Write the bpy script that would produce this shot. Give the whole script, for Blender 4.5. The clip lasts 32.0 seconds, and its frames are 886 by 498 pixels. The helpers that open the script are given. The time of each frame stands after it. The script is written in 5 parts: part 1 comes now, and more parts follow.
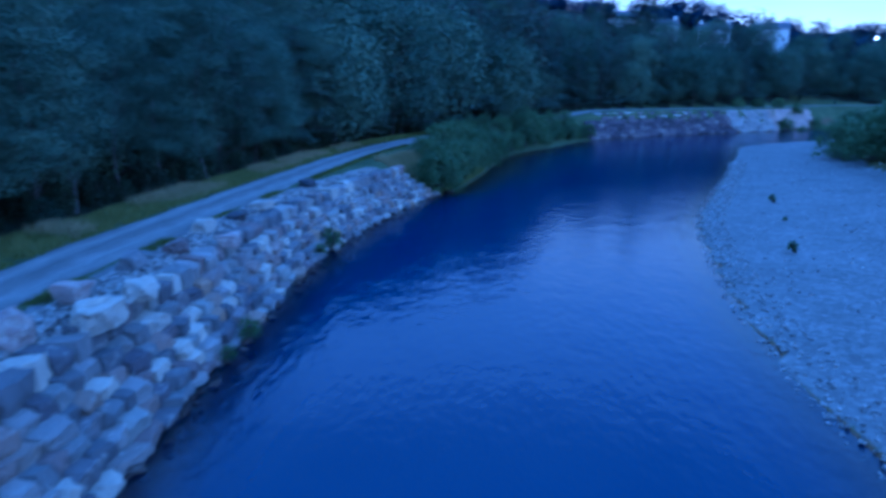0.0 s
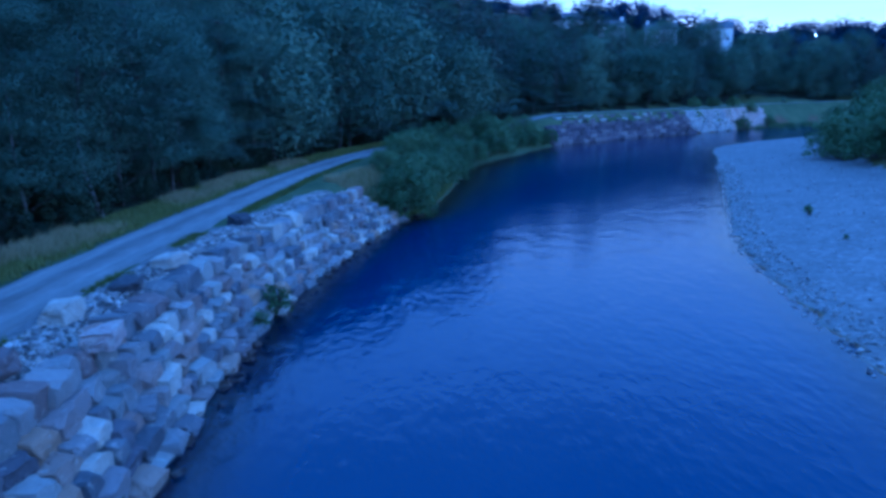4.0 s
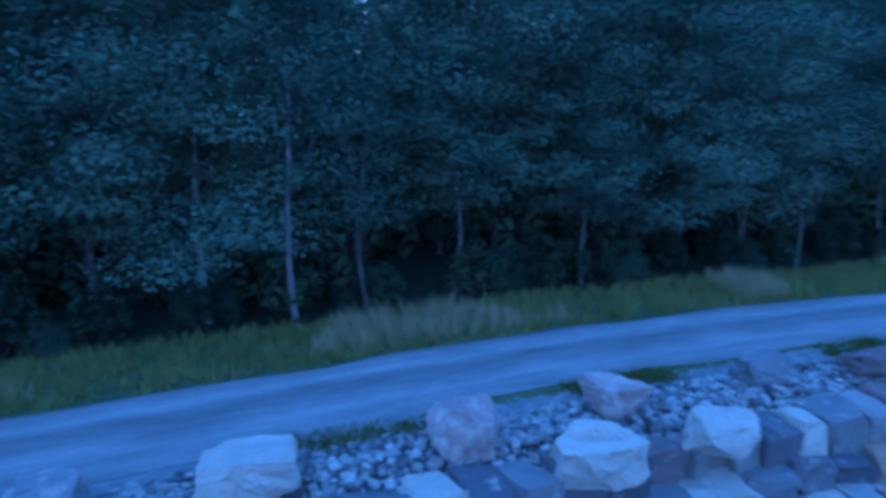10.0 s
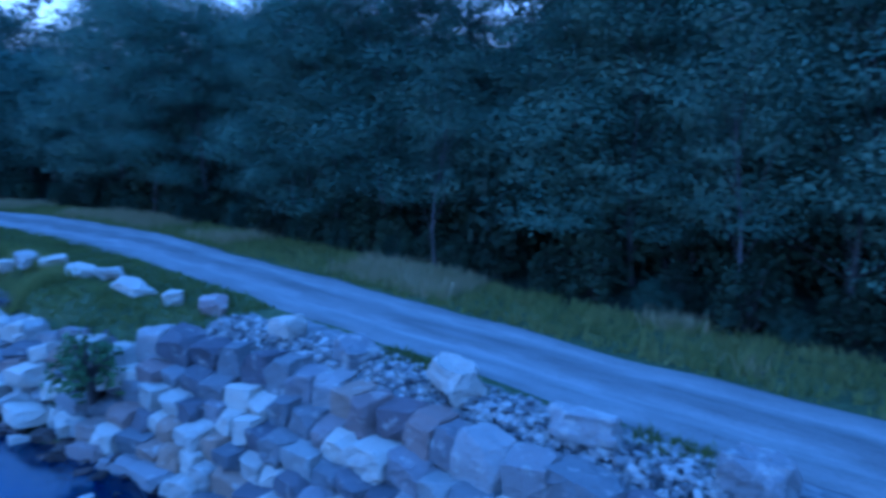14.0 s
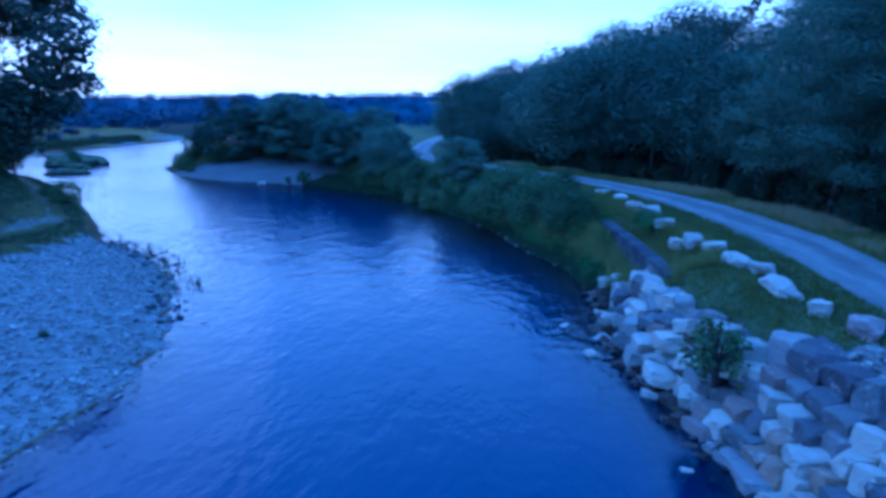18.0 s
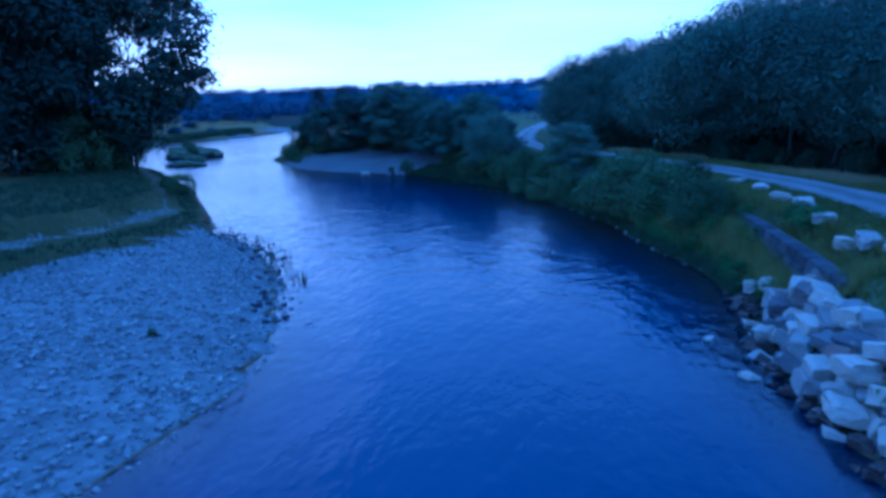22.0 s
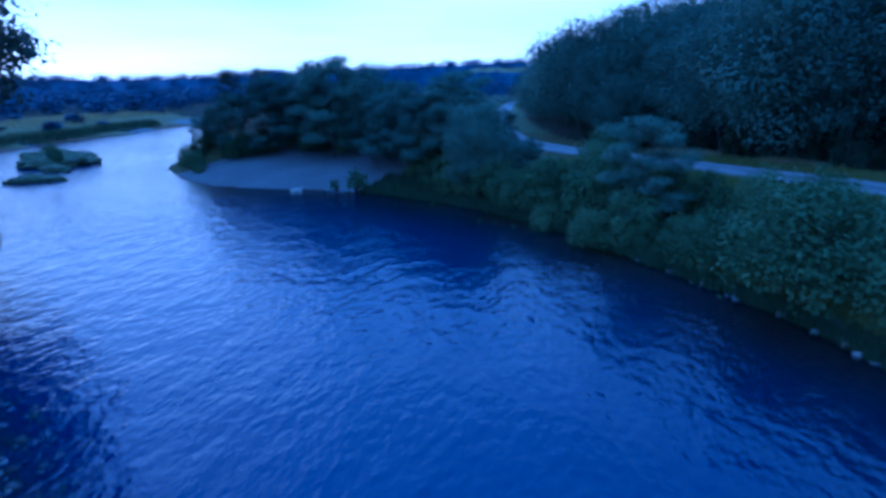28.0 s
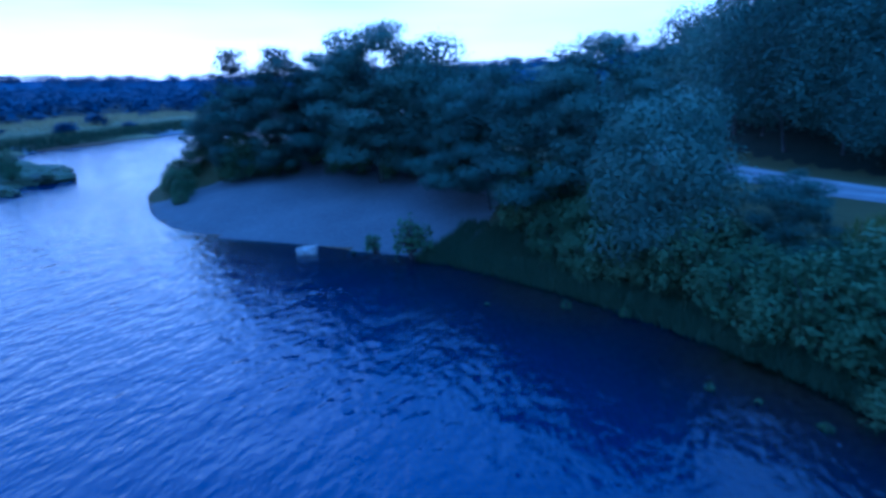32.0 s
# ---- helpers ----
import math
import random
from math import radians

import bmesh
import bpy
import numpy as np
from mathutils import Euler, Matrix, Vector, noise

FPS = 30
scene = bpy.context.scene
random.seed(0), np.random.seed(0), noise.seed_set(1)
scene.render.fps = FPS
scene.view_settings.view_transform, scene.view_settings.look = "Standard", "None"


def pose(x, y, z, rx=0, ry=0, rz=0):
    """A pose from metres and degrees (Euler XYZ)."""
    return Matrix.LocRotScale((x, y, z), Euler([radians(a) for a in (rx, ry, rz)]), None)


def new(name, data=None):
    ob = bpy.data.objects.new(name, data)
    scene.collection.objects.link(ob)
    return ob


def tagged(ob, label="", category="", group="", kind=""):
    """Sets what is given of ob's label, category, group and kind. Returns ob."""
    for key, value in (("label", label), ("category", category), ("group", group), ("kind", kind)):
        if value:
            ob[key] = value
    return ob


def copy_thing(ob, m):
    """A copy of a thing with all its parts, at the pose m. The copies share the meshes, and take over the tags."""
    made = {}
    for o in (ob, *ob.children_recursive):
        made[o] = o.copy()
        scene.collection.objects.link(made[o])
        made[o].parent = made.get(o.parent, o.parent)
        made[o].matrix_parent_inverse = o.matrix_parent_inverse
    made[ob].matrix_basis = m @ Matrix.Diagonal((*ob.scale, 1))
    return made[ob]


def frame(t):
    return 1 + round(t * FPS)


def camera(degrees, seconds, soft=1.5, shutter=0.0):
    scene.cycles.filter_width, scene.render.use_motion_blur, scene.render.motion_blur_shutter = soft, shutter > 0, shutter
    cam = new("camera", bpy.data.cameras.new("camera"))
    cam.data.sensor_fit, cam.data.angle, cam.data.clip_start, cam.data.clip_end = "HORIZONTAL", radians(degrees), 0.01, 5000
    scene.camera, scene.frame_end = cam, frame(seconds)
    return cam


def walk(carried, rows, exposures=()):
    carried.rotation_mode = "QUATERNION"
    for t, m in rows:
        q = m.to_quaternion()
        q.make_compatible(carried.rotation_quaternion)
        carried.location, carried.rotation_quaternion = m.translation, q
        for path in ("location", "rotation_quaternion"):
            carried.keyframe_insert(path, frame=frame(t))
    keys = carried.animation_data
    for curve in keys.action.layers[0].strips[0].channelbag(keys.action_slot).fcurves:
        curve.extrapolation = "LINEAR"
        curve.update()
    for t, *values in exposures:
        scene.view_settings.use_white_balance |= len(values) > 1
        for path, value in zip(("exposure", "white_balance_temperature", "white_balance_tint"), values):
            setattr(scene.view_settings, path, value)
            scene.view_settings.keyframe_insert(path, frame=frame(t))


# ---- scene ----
# seconds, place, yaw, pitch and roll of the flying camera
cam = camera(70.4, 32.0, soft=3.4, shutter=0.5)
ROWS = [
    (0.0, 2.01, -10.60, 8.89, 1.18, -14.20, -0.09),
    (0.5, 1.31, -7.51, 8.98, -4.61, -14.20, -0.24),
    (1.0, 0.68, -4.57, 9.12, -5.68, -14.06, -0.08),
    (1.5, 0.26, -2.50, 9.25, -5.65, -13.94, 0.02),
    (2.0, 0.03, -1.48, 9.22, -5.72, -13.83, 0.14),
    (2.5, -0.01, -1.23, 9.07, -6.73, -13.79, 0.29),
    (4.5, 0.10, -0.11, 8.24, -1.94, -13.32, 1.82),
    (5.0, 0.19, 0.09, 8.19, 1.44, -13.21, 2.05),
    (5.5, 0.22, 0.20, 8.12, 6.76, -12.96, 2.27),
    (6.0, 0.31, 0.37, 8.06, 14.30, -12.51, 2.28),
    (6.5, 0.26, 0.44, 8.06, 19.02, -12.33, 2.49),
    (7.0, 0.21, 0.49, 8.06, 24.56, -12.15, 2.41),
    (7.5, 0.10, 0.48, 8.08, 30.17, -11.98, 2.39),
    (8.0, 0.12, 0.48, 8.09, 36.19, -11.89, 2.25),
    (8.5, 0.10, 0.47, 8.07, 43.24, -11.69, 2.20),
    (9.0, 0.10, 0.47, 8.04, 51.73, -11.31, 2.16),
    (9.5, 0.08, 0.39, 8.02, 61.07, -11.10, 1.54),
    (10.0, 0.02, 0.27, 8.00, 70.34, -10.82, 1.11),
    (10.5, 0.02, 0.20, 7.98, 79.32, -10.58, 0.71),
    (11.0, 0.03, 0.14, 7.98, 87.37, -10.47, 0.53),
    (11.5, 0.06, 0.14, 7.99, 96.03, -10.46, 0.21),
    (12.0, 0.06, 0.12, 7.99, 104.69, -10.47, -0.00),
    (12.5, 0.06, 0.13, 7.97, 111.57, -10.44, -0.21),
    (13.0, 0.05, 0.12, 7.97, 118.39, -10.54, -0.36),
    (13.5, 0.03, 0.13, 7.98, 125.31, -10.69, -0.38),
    (14.0, 0.01, 0.10, 8.02, 133.75, -10.89, -0.32),
    (14.5, 0.03, 0.01, 8.07, 143.01, -11.10, -0.45),
    (15.0, -0.00, 0.00, 8.10, 151.40, -11.26, -0.41),
    (15.5, 0.04, -0.13, 8.06, 159.55, -11.29, -0.62),
    (17.5, -0.39, -0.13, 7.98, 186.18, -11.78, -1.13),
    (18.0, -0.43, -0.11, 7.96, 190.82, -11.90, -0.92),
    (18.5, -0.50, -0.17, 7.94, 195.08, -12.06, -0.64),
    (19.0, -0.56, -0.16, 7.94, 196.62, -12.20, -0.38),
    (19.5, -0.58, -0.19, 7.95, 197.17, -12.30, -0.16),
    (20.0, -0.54, -0.24, 7.95, 197.55, -12.40, -0.03),
    (20.5, -0.45, -0.44, 7.92, 198.07, -12.48, 0.10),
    (21.0, -0.25, -0.75, 7.91, 198.40, -12.65, 0.19),
    (21.5, 0.20, -1.36, 7.88, 198.96, -12.85, 0.32),
    (22.0, 0.88, -2.26, 7.83, 199.59, -13.01, 0.49),
    (22.5, 1.64, -3.39, 7.78, 200.26, -13.19, 0.65),
    (23.0, 2.47, -4.63, 7.75, 197.86, -13.38, 0.63),
    (23.5, 3.44, -6.11, 7.76, 196.72, -13.67, 0.83),
    (24.0, 4.36, -7.69, 7.75, 196.72, -13.80, 0.94),
    (24.5, 5.26, -9.35, 7.77, 194.48, -13.95, 0.88),
    (25.0, 6.28, -11.21, 7.85, 193.66, -14.11, 0.97),
    (25.5, 7.12, -12.86, 7.90, 193.29, -14.24, 1.04),
    (27.5, 9.62, -19.40, 7.86, 193.13, -14.51, 1.36),
    (28.0, 10.66, -22.31, 7.83, 193.54, -14.47, 1.16),
    (28.5, 11.47, -25.07, 7.75, 194.42, -14.45, 1.19),
    (29.0, 12.38, -27.63, 7.63, 196.45, -14.43, 1.39),
    (29.5, 13.28, -30.13, 7.54, 197.02, -14.42, 1.37),
    (30.0, 14.36, -32.61, 7.46, 197.14, -14.47, 1.40),
    (30.5, 15.31, -35.07, 7.41, 198.23, -14.49, 1.33),
    (31.0, 16.35, -37.67, 7.35, 198.70, -14.56, 1.43),
    (31.5, 17.46, -40.50, 7.25, 198.94, -14.56, 1.56),
    (32.0, 18.70, -43.53, 7.14, 199.02, -14.46, 1.42),
]
walk(cam, [(t, pose(x, y, z, 90 + p, r, w)) for t, x, y, z, w, p, r in ROWS],
     [(0.0, -0.06, 3960, 16), (5.0, -0.02, 3960, 16), (8.5, 0.03, 3970, 16), (12.0, 0.2, 3990, 16), (15.0, 0.26, 3940, 16),
      (18.0, 0.05, 3840, 16), (20.0, -0.22, 3820, 16), (25.0, -0.28, 3800, 16), (28.5, -0.22, 3820, 16), (32.0, 0.04, 3840, 16)])

# ---- world and light: dusk, thin cloud, glow low in the south-east ----
SUN_AZ = radians(132)      # bearing of the set sun, from +y clockwise
world = bpy.data.worlds.new("dusk_sky")
scene.world = world
world.use_nodes = True
wt = world.node_tree
wt.nodes.clear()
w_out = wt.nodes.new("ShaderNodeOutputWorld")
w_bg = wt.nodes.new("ShaderNodeBackground")
w_sky = wt.nodes.new("ShaderNodeTexSky")
w_sky.sky_type = "NISHITA"
w_sky.sun_disc = False
w_sky.sun_elevation = radians(4)
w_sky.sun_rotation = SUN_AZ
w_sky.altitude = 100
w_sky.air_density = 1.0
w_sky.dust_density = 1.5
w_sky.ozone_density = 2.0
w_tc = wt.nodes.new("ShaderNodeTexCoord")
w_sep = wt.nodes.new("ShaderNodeSeparateXYZ")
wt.links.new(w_tc.outputs["Generated"], w_sep.inputs[0])
# cloud veil: pale at the skyline, ever deeper blue overhead
w_veil = wt.nodes.new("ShaderNodeValToRGB")
w_el = w_veil.color_ramp.elements
while len(w_el) < 5:
    w_el.new(0.5)
for k, (p, c) in enumerate([(0.0, (11.0, 11.4, 11.9)), (0.08, (9.5, 10.8, 12.6)), (0.18, (7.5, 10.0, 13.3)), (0.32, (4.9, 8.6, 15.0)), (1.0, (4.6, 8.9, 18.2))]):
    w_el[k].position = p
    w_el[k].color = (c[0] / 16, c[1] / 16, c[2] / 16, 1)
wt.links.new(w_sep.outputs[2], w_veil.inputs["Fac"])
w_map = wt.nodes.new("ShaderNodeMapping")
w_map.inputs["Scale"].default_value = (1.0, 1.0, 7.0)
w_noise = wt.nodes.new("ShaderNodeTexNoise")
w_noise.inputs["Scale"].default_value = 1.7
w_noise.inputs["Detail"].default_value = 6
w_cloud = wt.nodes.new("ShaderNodeMapRange")
w_cloud.inputs["From Min"].default_value = 0.35
w_cloud.inputs["From Max"].default_value = 0.7
w_cloud.inputs["To Min"].default_value = 13.0
w_cloud.inputs["To Max"].default_value = 20.0
w_scale = wt.nodes.new("ShaderNodeVectorMath")
w_scale.operation = "SCALE"
w_mix = wt.nodes.new("ShaderNodeMixRGB")
w_mix.inputs["Fac"].default_value = 0.96
wt.links.new(w_tc.outputs["Generated"], w_map.inputs["Vector"])
wt.links.new(w_map.outputs["Vector"], w_noise.inputs["Vector"])
wt.links.new(w_noise.outputs["Fac"], w_cloud.inputs["Value"])
wt.links.new(w_veil.outputs["Color"], w_scale.inputs[0])
# brighter towards the place where the sun went down
w_dot = wt.nodes.new("ShaderNodeVectorMath")
w_dot.operation = "DOT_PRODUCT"
w_dot.inputs[1].default_value = (math.sin(SUN_AZ), math.cos(SUN_AZ), 0.0)
wt.links.new(w_tc.outputs["Generated"], w_dot.inputs[0])
w_glow = wt.nodes.new("ShaderNodeMapRange")
w_glow.interpolation_type = "SMOOTHSTEP"
w_glow.inputs["From Min"].default_value = 0.35
w_glow.inputs["From Max"].default_value = 1.0
w_glow.inputs["To Min"].default_value = 0.92
w_glow.inputs["To Max"].default_value = 1.3
wt.links.new(w_dot.outputs["Value"], w_glow.inputs["Value"])
w_dim = wt.nodes.new("ShaderNodeMath")
w_dim.operation = "MULTIPLY"
wt.links.new(w_cloud.outputs[0], w_dim.inputs[0])
wt.links.new(w_glow.outputs[0], w_dim.inputs[1])
wt.links.new(w_dim.outputs[0], w_scale.inputs["Scale"])
wt.links.new(w_sky.outputs["Color"], w_mix.inputs["Color1"])
wt.links.new(w_scale.outputs[0], w_mix.inputs["Color2"])
wt.links.new(w_mix.outputs["Color"], w_bg.inputs["Color"])
w_bg.inputs["Strength"].default_value = 0.12
wt.links.new(w_bg.outputs["Background"], w_out.inputs["Surface"])

sun = bpy.data.lights.new("sun", "SUN")
sun.energy = 0.12
sun.angle = radians(40)
sun.color = (1.0, 0.96, 0.92)
sun_ob = new("sun", sun)
sun_ob.rotation_euler = (radians(70), 0, -SUN_AZ + math.pi)


# ---- materials ----
def node_mat(name):
    m = bpy.data.materials.new(name)
    m.use_nodes = True
    t = m.node_tree
    return m, t, t.nodes["Principled BSDF"]


def ramp(t, fac, stops):
    r = t.nodes.new("ShaderNodeValToRGB")
    e = r.color_ramp.elements
    while len(e) < len(stops):
        e.new(0.5)
    for k, (p, c) in enumerate(stops):
        e[k].position = p
        e[k].color = (*c, 1)
    t.links.new(fac, r.inputs["Fac"])
    return r.outputs["Color"]


def noise_tex(t, vec, scale, detail=4, rough=0.55):
    n = t.nodes.new("ShaderNodeTexNoise")
    n.inputs["Scale"].default_value = scale
    n.inputs["Detail"].default_value = detail
    n.inputs["Roughness"].default_value = rough
    if vec is not None:
        t.links.new(vec, n.inputs["Vector"])
    return n.outputs["Fac"]


def maths(t, op, a, b):
    n = t.nodes.new("ShaderNodeMath")
    n.operation = op
    for k, v in enumerate((a, b)):
        if isinstance(v, (int, float)):
            n.inputs[k].default_value = v
        else:
            t.links.new(v, n.inputs[k])
    return n.outputs[0]


def mixc(t, fac, a, b, mode="MIX"):
    n = t.nodes.new("ShaderNodeMixRGB")
    n.blend_type = mode
    for k, v in ((0, fac), (1, a), (2, b)):
        if isinstance(v, (int, float)):
            n.inputs[k].default_value = v
        elif isinstance(v, tuple):
            n.inputs[k].default_value = (*v, 1)
        else:
            t.links.new(v, n.inputs[k])
    return n.outputs[0]


def bump(t, p, height, strength, dist):
    b = t.nodes.new("ShaderNodeBump")
    b.inputs["Strength"].default_value = strength
    b.inputs["Distance"].default_value = dist
    t.links.new(height, b.inputs["Height"])
    t.links.new(b.outputs["Normal"], p.inputs["Normal"])


def position(t):
    return t.nodes.new("ShaderNodeNewGeometry").outputs["Position"]


def surf(name, stops, scale, rough=0.9, rise=0.4, dist=0.05, fine=6.0):
    """A rough natural surface in world space: broad patches, fine grain, relief."""
    m, t, p = node_mat(name)
    pos = position(t)
    a = noise_tex(t, pos, scale, 5)
    b = noise_tex(t, pos, scale * fine, 4)
    f = maths(t, "ADD", maths(t, "MULTIPLY", a, 0.6), maths(t, "MULTIPLY", b, 0.4))
    t.links.new(ramp(t, f, stops), p.inputs["Base Color"])
    p.inputs["Roughness"].default_value = rough
    bump(t, p, b, rise, dist)
    return m


def stone_mat(name, stops, tint=0.35, pale=0.5, over=0.50):
    """Quarried stone: every block has a shade of its own, with rust and pale weathering."""
    m, t, p = node_mat(name)
    info = t.nodes.new("ShaderNodeObjectInfo")
    geo = t.nodes.new("ShaderNodeNewGeometry")
    tc = t.nodes.new("ShaderNodeTexCoord")
    pos = geo.outputs["Position"]
    rnd = maths(t, "FRACT", maths(t, "ADD", info.outputs["Random"], geo.outputs["Random Per Island"]), 0.0)
    base = ramp(t, rnd, stops)
    a = noise_tex(t, pos, 3.2, 5, 0.6)
    b = noise_tex(t, pos, 9.0, 6, 0.65)
    c = noise_tex(t, pos, 40.0, 3)
    col = mixc(t, ramp(t, a, [(over, (0, 0, 0)), (over + 0.10, (pale, pale, pale))]), base, (0.60, 0.58, 0.52))
    col = mixc(t, ramp(t, b, [(0.56, (0, 0, 0)), (0.75, (0.5, 0.5, 0.5))]), col, mixc(t, 1.0, col, (0.45, 0.34, 0.27), "MULTIPLY"))
    col = mixc(t, tint, col, ramp(t, c, [(0.3, (0.55, 0.55, 0.55)), (0.7, (1.0, 1.0, 1.0))]), "MULTIPLY")
    t.links.new(col, p.inputs["Base Color"])
    p.inputs["Roughness"].default_value = 0.85
    p.inputs["Specular IOR Level"].default_value = 0.3
    bump(t, p, maths(t, "ADD", b, maths(t, "MULTIPLY", c, 0.3)), 1.0, 0.12)
    return m


def leaf_mat(name, dark, mid, light):
    m, t, p = node_mat(name)
    geo = t.nodes.new("ShaderNodeNewGeometry")
    info = t.nodes.new("ShaderNodeObjectInfo")
    n = noise_tex(t, geo.outputs["Position"], 0.8, 3)
    f = maths(t, "ADD", maths(t, "MULTIPLY", n, 0.58),
              maths(t, "ADD", maths(t, "MULTIPLY", geo.outputs["Random Per Island"], 0.12), maths(t, "MULTIPLY", info.outputs["Random"], 0.32)))
    t.links.new(ramp(t, f, [(0.25, dark), (0.5, mid), (0.8, light)]), p.inputs["Base Color"])
    p.inputs["Roughness"].default_value = 0.6
    p.inputs["Specular IOR Level"].default_value = 0.1
    tr = t.nodes.new("ShaderNodeBsdfTranslucent")
    tr.inputs["Color"].default_value = (*mid, 1)
    mx = t.nodes.new("ShaderNodeMixShader")
    mx.inputs["Fac"].default_value = 0.25
    t.links.new(p.outputs[0], mx.inputs[1])
    t.links.new(tr.outputs[0], mx.inputs[2])
    t.links.new(mx.outputs[0], t.nodes["Material Output"].inputs["Surface"])
    return m


STONE = [(0.0, (0.106, 0.105, 0.120)), (0.12, (0.229, 0.228, 0.230)), (0.24, (0.123, 0.114, 0.129)), (0.36, (0.387, 0.382, 0.350)), (0.46, (0.167, 0.164, 0.179)),
         (0.55, (0.36, 0.27, 0.19)), (0.62, (0.24, 0.235, 0.24)), (0.72, (0.38, 0.36, 0.34)), (0.82, (0.12, 0.11, 0.13)), (0.91, (0.31, 0.24, 0.20)), (1.0, (0.26, 0.25, 0.26))]
M_STONE = stone_mat("quarried_stone", STONE, 0.35, 0.45, 0.58)
M_PALE = stone_mat("pale_boulder", [(0.0, (0.38, 0.36, 0.32)), (0.5, (0.58, 0.54, 0.45)), (1.0, (0.48, 0.45, 0.39))])
M_PINK = stone_mat("pinkish_boulder", [(0.0, (0.36, 0.29, 0.27)), (1.0, (0.45, 0.37, 0.34))])
M_GREY = stone_mat("grey_boulder", [(0.0, (0.22, 0.22, 0.23)), (1.0, (0.36, 0.35, 0.34))])
M_DARK = stone_mat("dark_boulder", [(0.0, (0.045, 0.047, 0.06)), (1.0, (0.10, 0.10, 0.115))], 0.35, 0.05)
M_PURPLE = stone_mat("purple_stone", [(0.0, (0.05, 0.042, 0.058)), (0.5, (0.10, 0.082, 0.102)), (0.85, (0.15, 0.126, 0.136)), (1.0, (0.23, 0.20, 0.195))], 0.35, 0.1)
M_WET = stone_mat("wet_brown_stone", [(0.0, (0.035, 0.028, 0.026)), (1.0, (0.085, 0.065, 0.055))], 0.35, 0.1)
M_CHIP = stone_mat("crushed_stone", [(0.0, (0.07, 0.07, 0.075)), (0.5, (0.25, 0.245, 0.24)), (1.0, (0.50, 0.485, 0.455))], 0.2)
M_PEBBLE = stone_mat("river_pebbles", [(0.0, (0.18, 0.18, 0.18)), (0.5, (0.28, 0.275, 0.27)), (1.0, (0.44, 0.43, 0.41))], 0.2, 0.2)
M_BARK = surf("bark", [(0.3, (0.030, 0.027, 0.025)), (0.6, (0.08, 0.07, 0.065)), (0.8, (0.14, 0.13, 0.125))], 3.0, 0.9, 0.7, 0.03)
M_BIRCH = surf("pale_bark", [(0.3, (0.10, 0.095, 0.09)), (0.6, (0.21, 0.20, 0.20)), (0.8, (0.33, 0.32, 0.31))], 3.0, 0.85, 0.5, 0.02)
M_GREYBARK = surf("grey_bark", [(0.3, (0.05, 0.047, 0.046)), (0.6, (0.11, 0.105, 0.105)), (0.8, (0.19, 0.185, 0.18))], 3.0, 0.9, 0.6, 0.02)
M_PINE = leaf_mat("conifer_needles", (0.036, 0.052, 0.042), (0.074, 0.104, 0.080), (0.128, 0.168, 0.122))
M_LEAF = leaf_mat("broad_leaves", (0.032, 0.048, 0.034), (0.084, 0.124, 0.084), (0.180, 0.232, 0.145))
# understory leaf colour lowered to hold the shade beneath the canopy
M_UNDER = leaf_mat("shaded_understory_leaves", (0.0192, 0.0264, 0.0168), (0.0384, 0.054, 0.0312), (0.072, 0.096, 0.048))
M_OAK = leaf_mat("dark_oak_leaves", (0.040, 0.060, 0.046), (0.092, 0.134, 0.096), (0.170, 0.222, 0.150))
M_BUSH = leaf_mat("willow_leaves", (0.044, 0.066, 0.031), (0.090, 0.133, 0.056), (0.156, 0.205, 0.092))
M_HERB = leaf_mat("bank_herb_leaves", (0.040, 0.078, 0.022), (0.074, 0.134, 0.038), (0.125, 0.195, 0.062))
M_ELM = leaf_mat("dark_elm_leaves", (0.020, 0.028, 0.024), (0.042, 0.058, 0.044), (0.080, 0.105, 0.070))
M_EDGE = leaf_mat("elder_leaves", (0.020, 0.032, 0.024), (0.042, 0.066, 0.045), (0.086, 0.124, 0.078))
# the far woods' blue is distance haze put into the leaf colour
M_FAR = leaf_mat("hazy_far_woods", (0.024, 0.044, 0.086), (0.028, 0.052, 0.100), (0.033, 0.060, 0.114))
M_GRASS = leaf_mat("green_grass", (0.082, 0.102, 0.030), (0.15, 0.175, 0.052), (0.26, 0.262, 0.095))
M_MEADOW = leaf_mat("dark_meadow_grass", (0.034, 0.050, 0.026), (0.058, 0.084, 0.042), (0.092, 0.118, 0.060))
M_STRAW = leaf_mat("seeding_grass", (0.14, 0.14, 0.06), (0.26, 0.24, 0.12), (0.38, 0.34, 0.20))
M_MOSS = surf("mossy_rock", [(0.3, (0.05, 0.05, 0.045)), (0.5, (0.08, 0.10, 0.04)), (0.7, (0.16, 0.15, 0.12))], 0.9, 0.9, 0.8, 0.1)
M_WALLW = surf("white_render", [(0.3, (0.74, 0.74, 0.72)), (0.7, (0.84, 0.84, 0.82))], 0.6, 0.8, 0.1, 0.01)
M_SLATE = surf("slate_roof", [(0.3, (0.06, 0.06, 0.07)), (0.7, (0.13, 0.13, 0.15))], 1.5, 0.7, 0.3, 0.02)


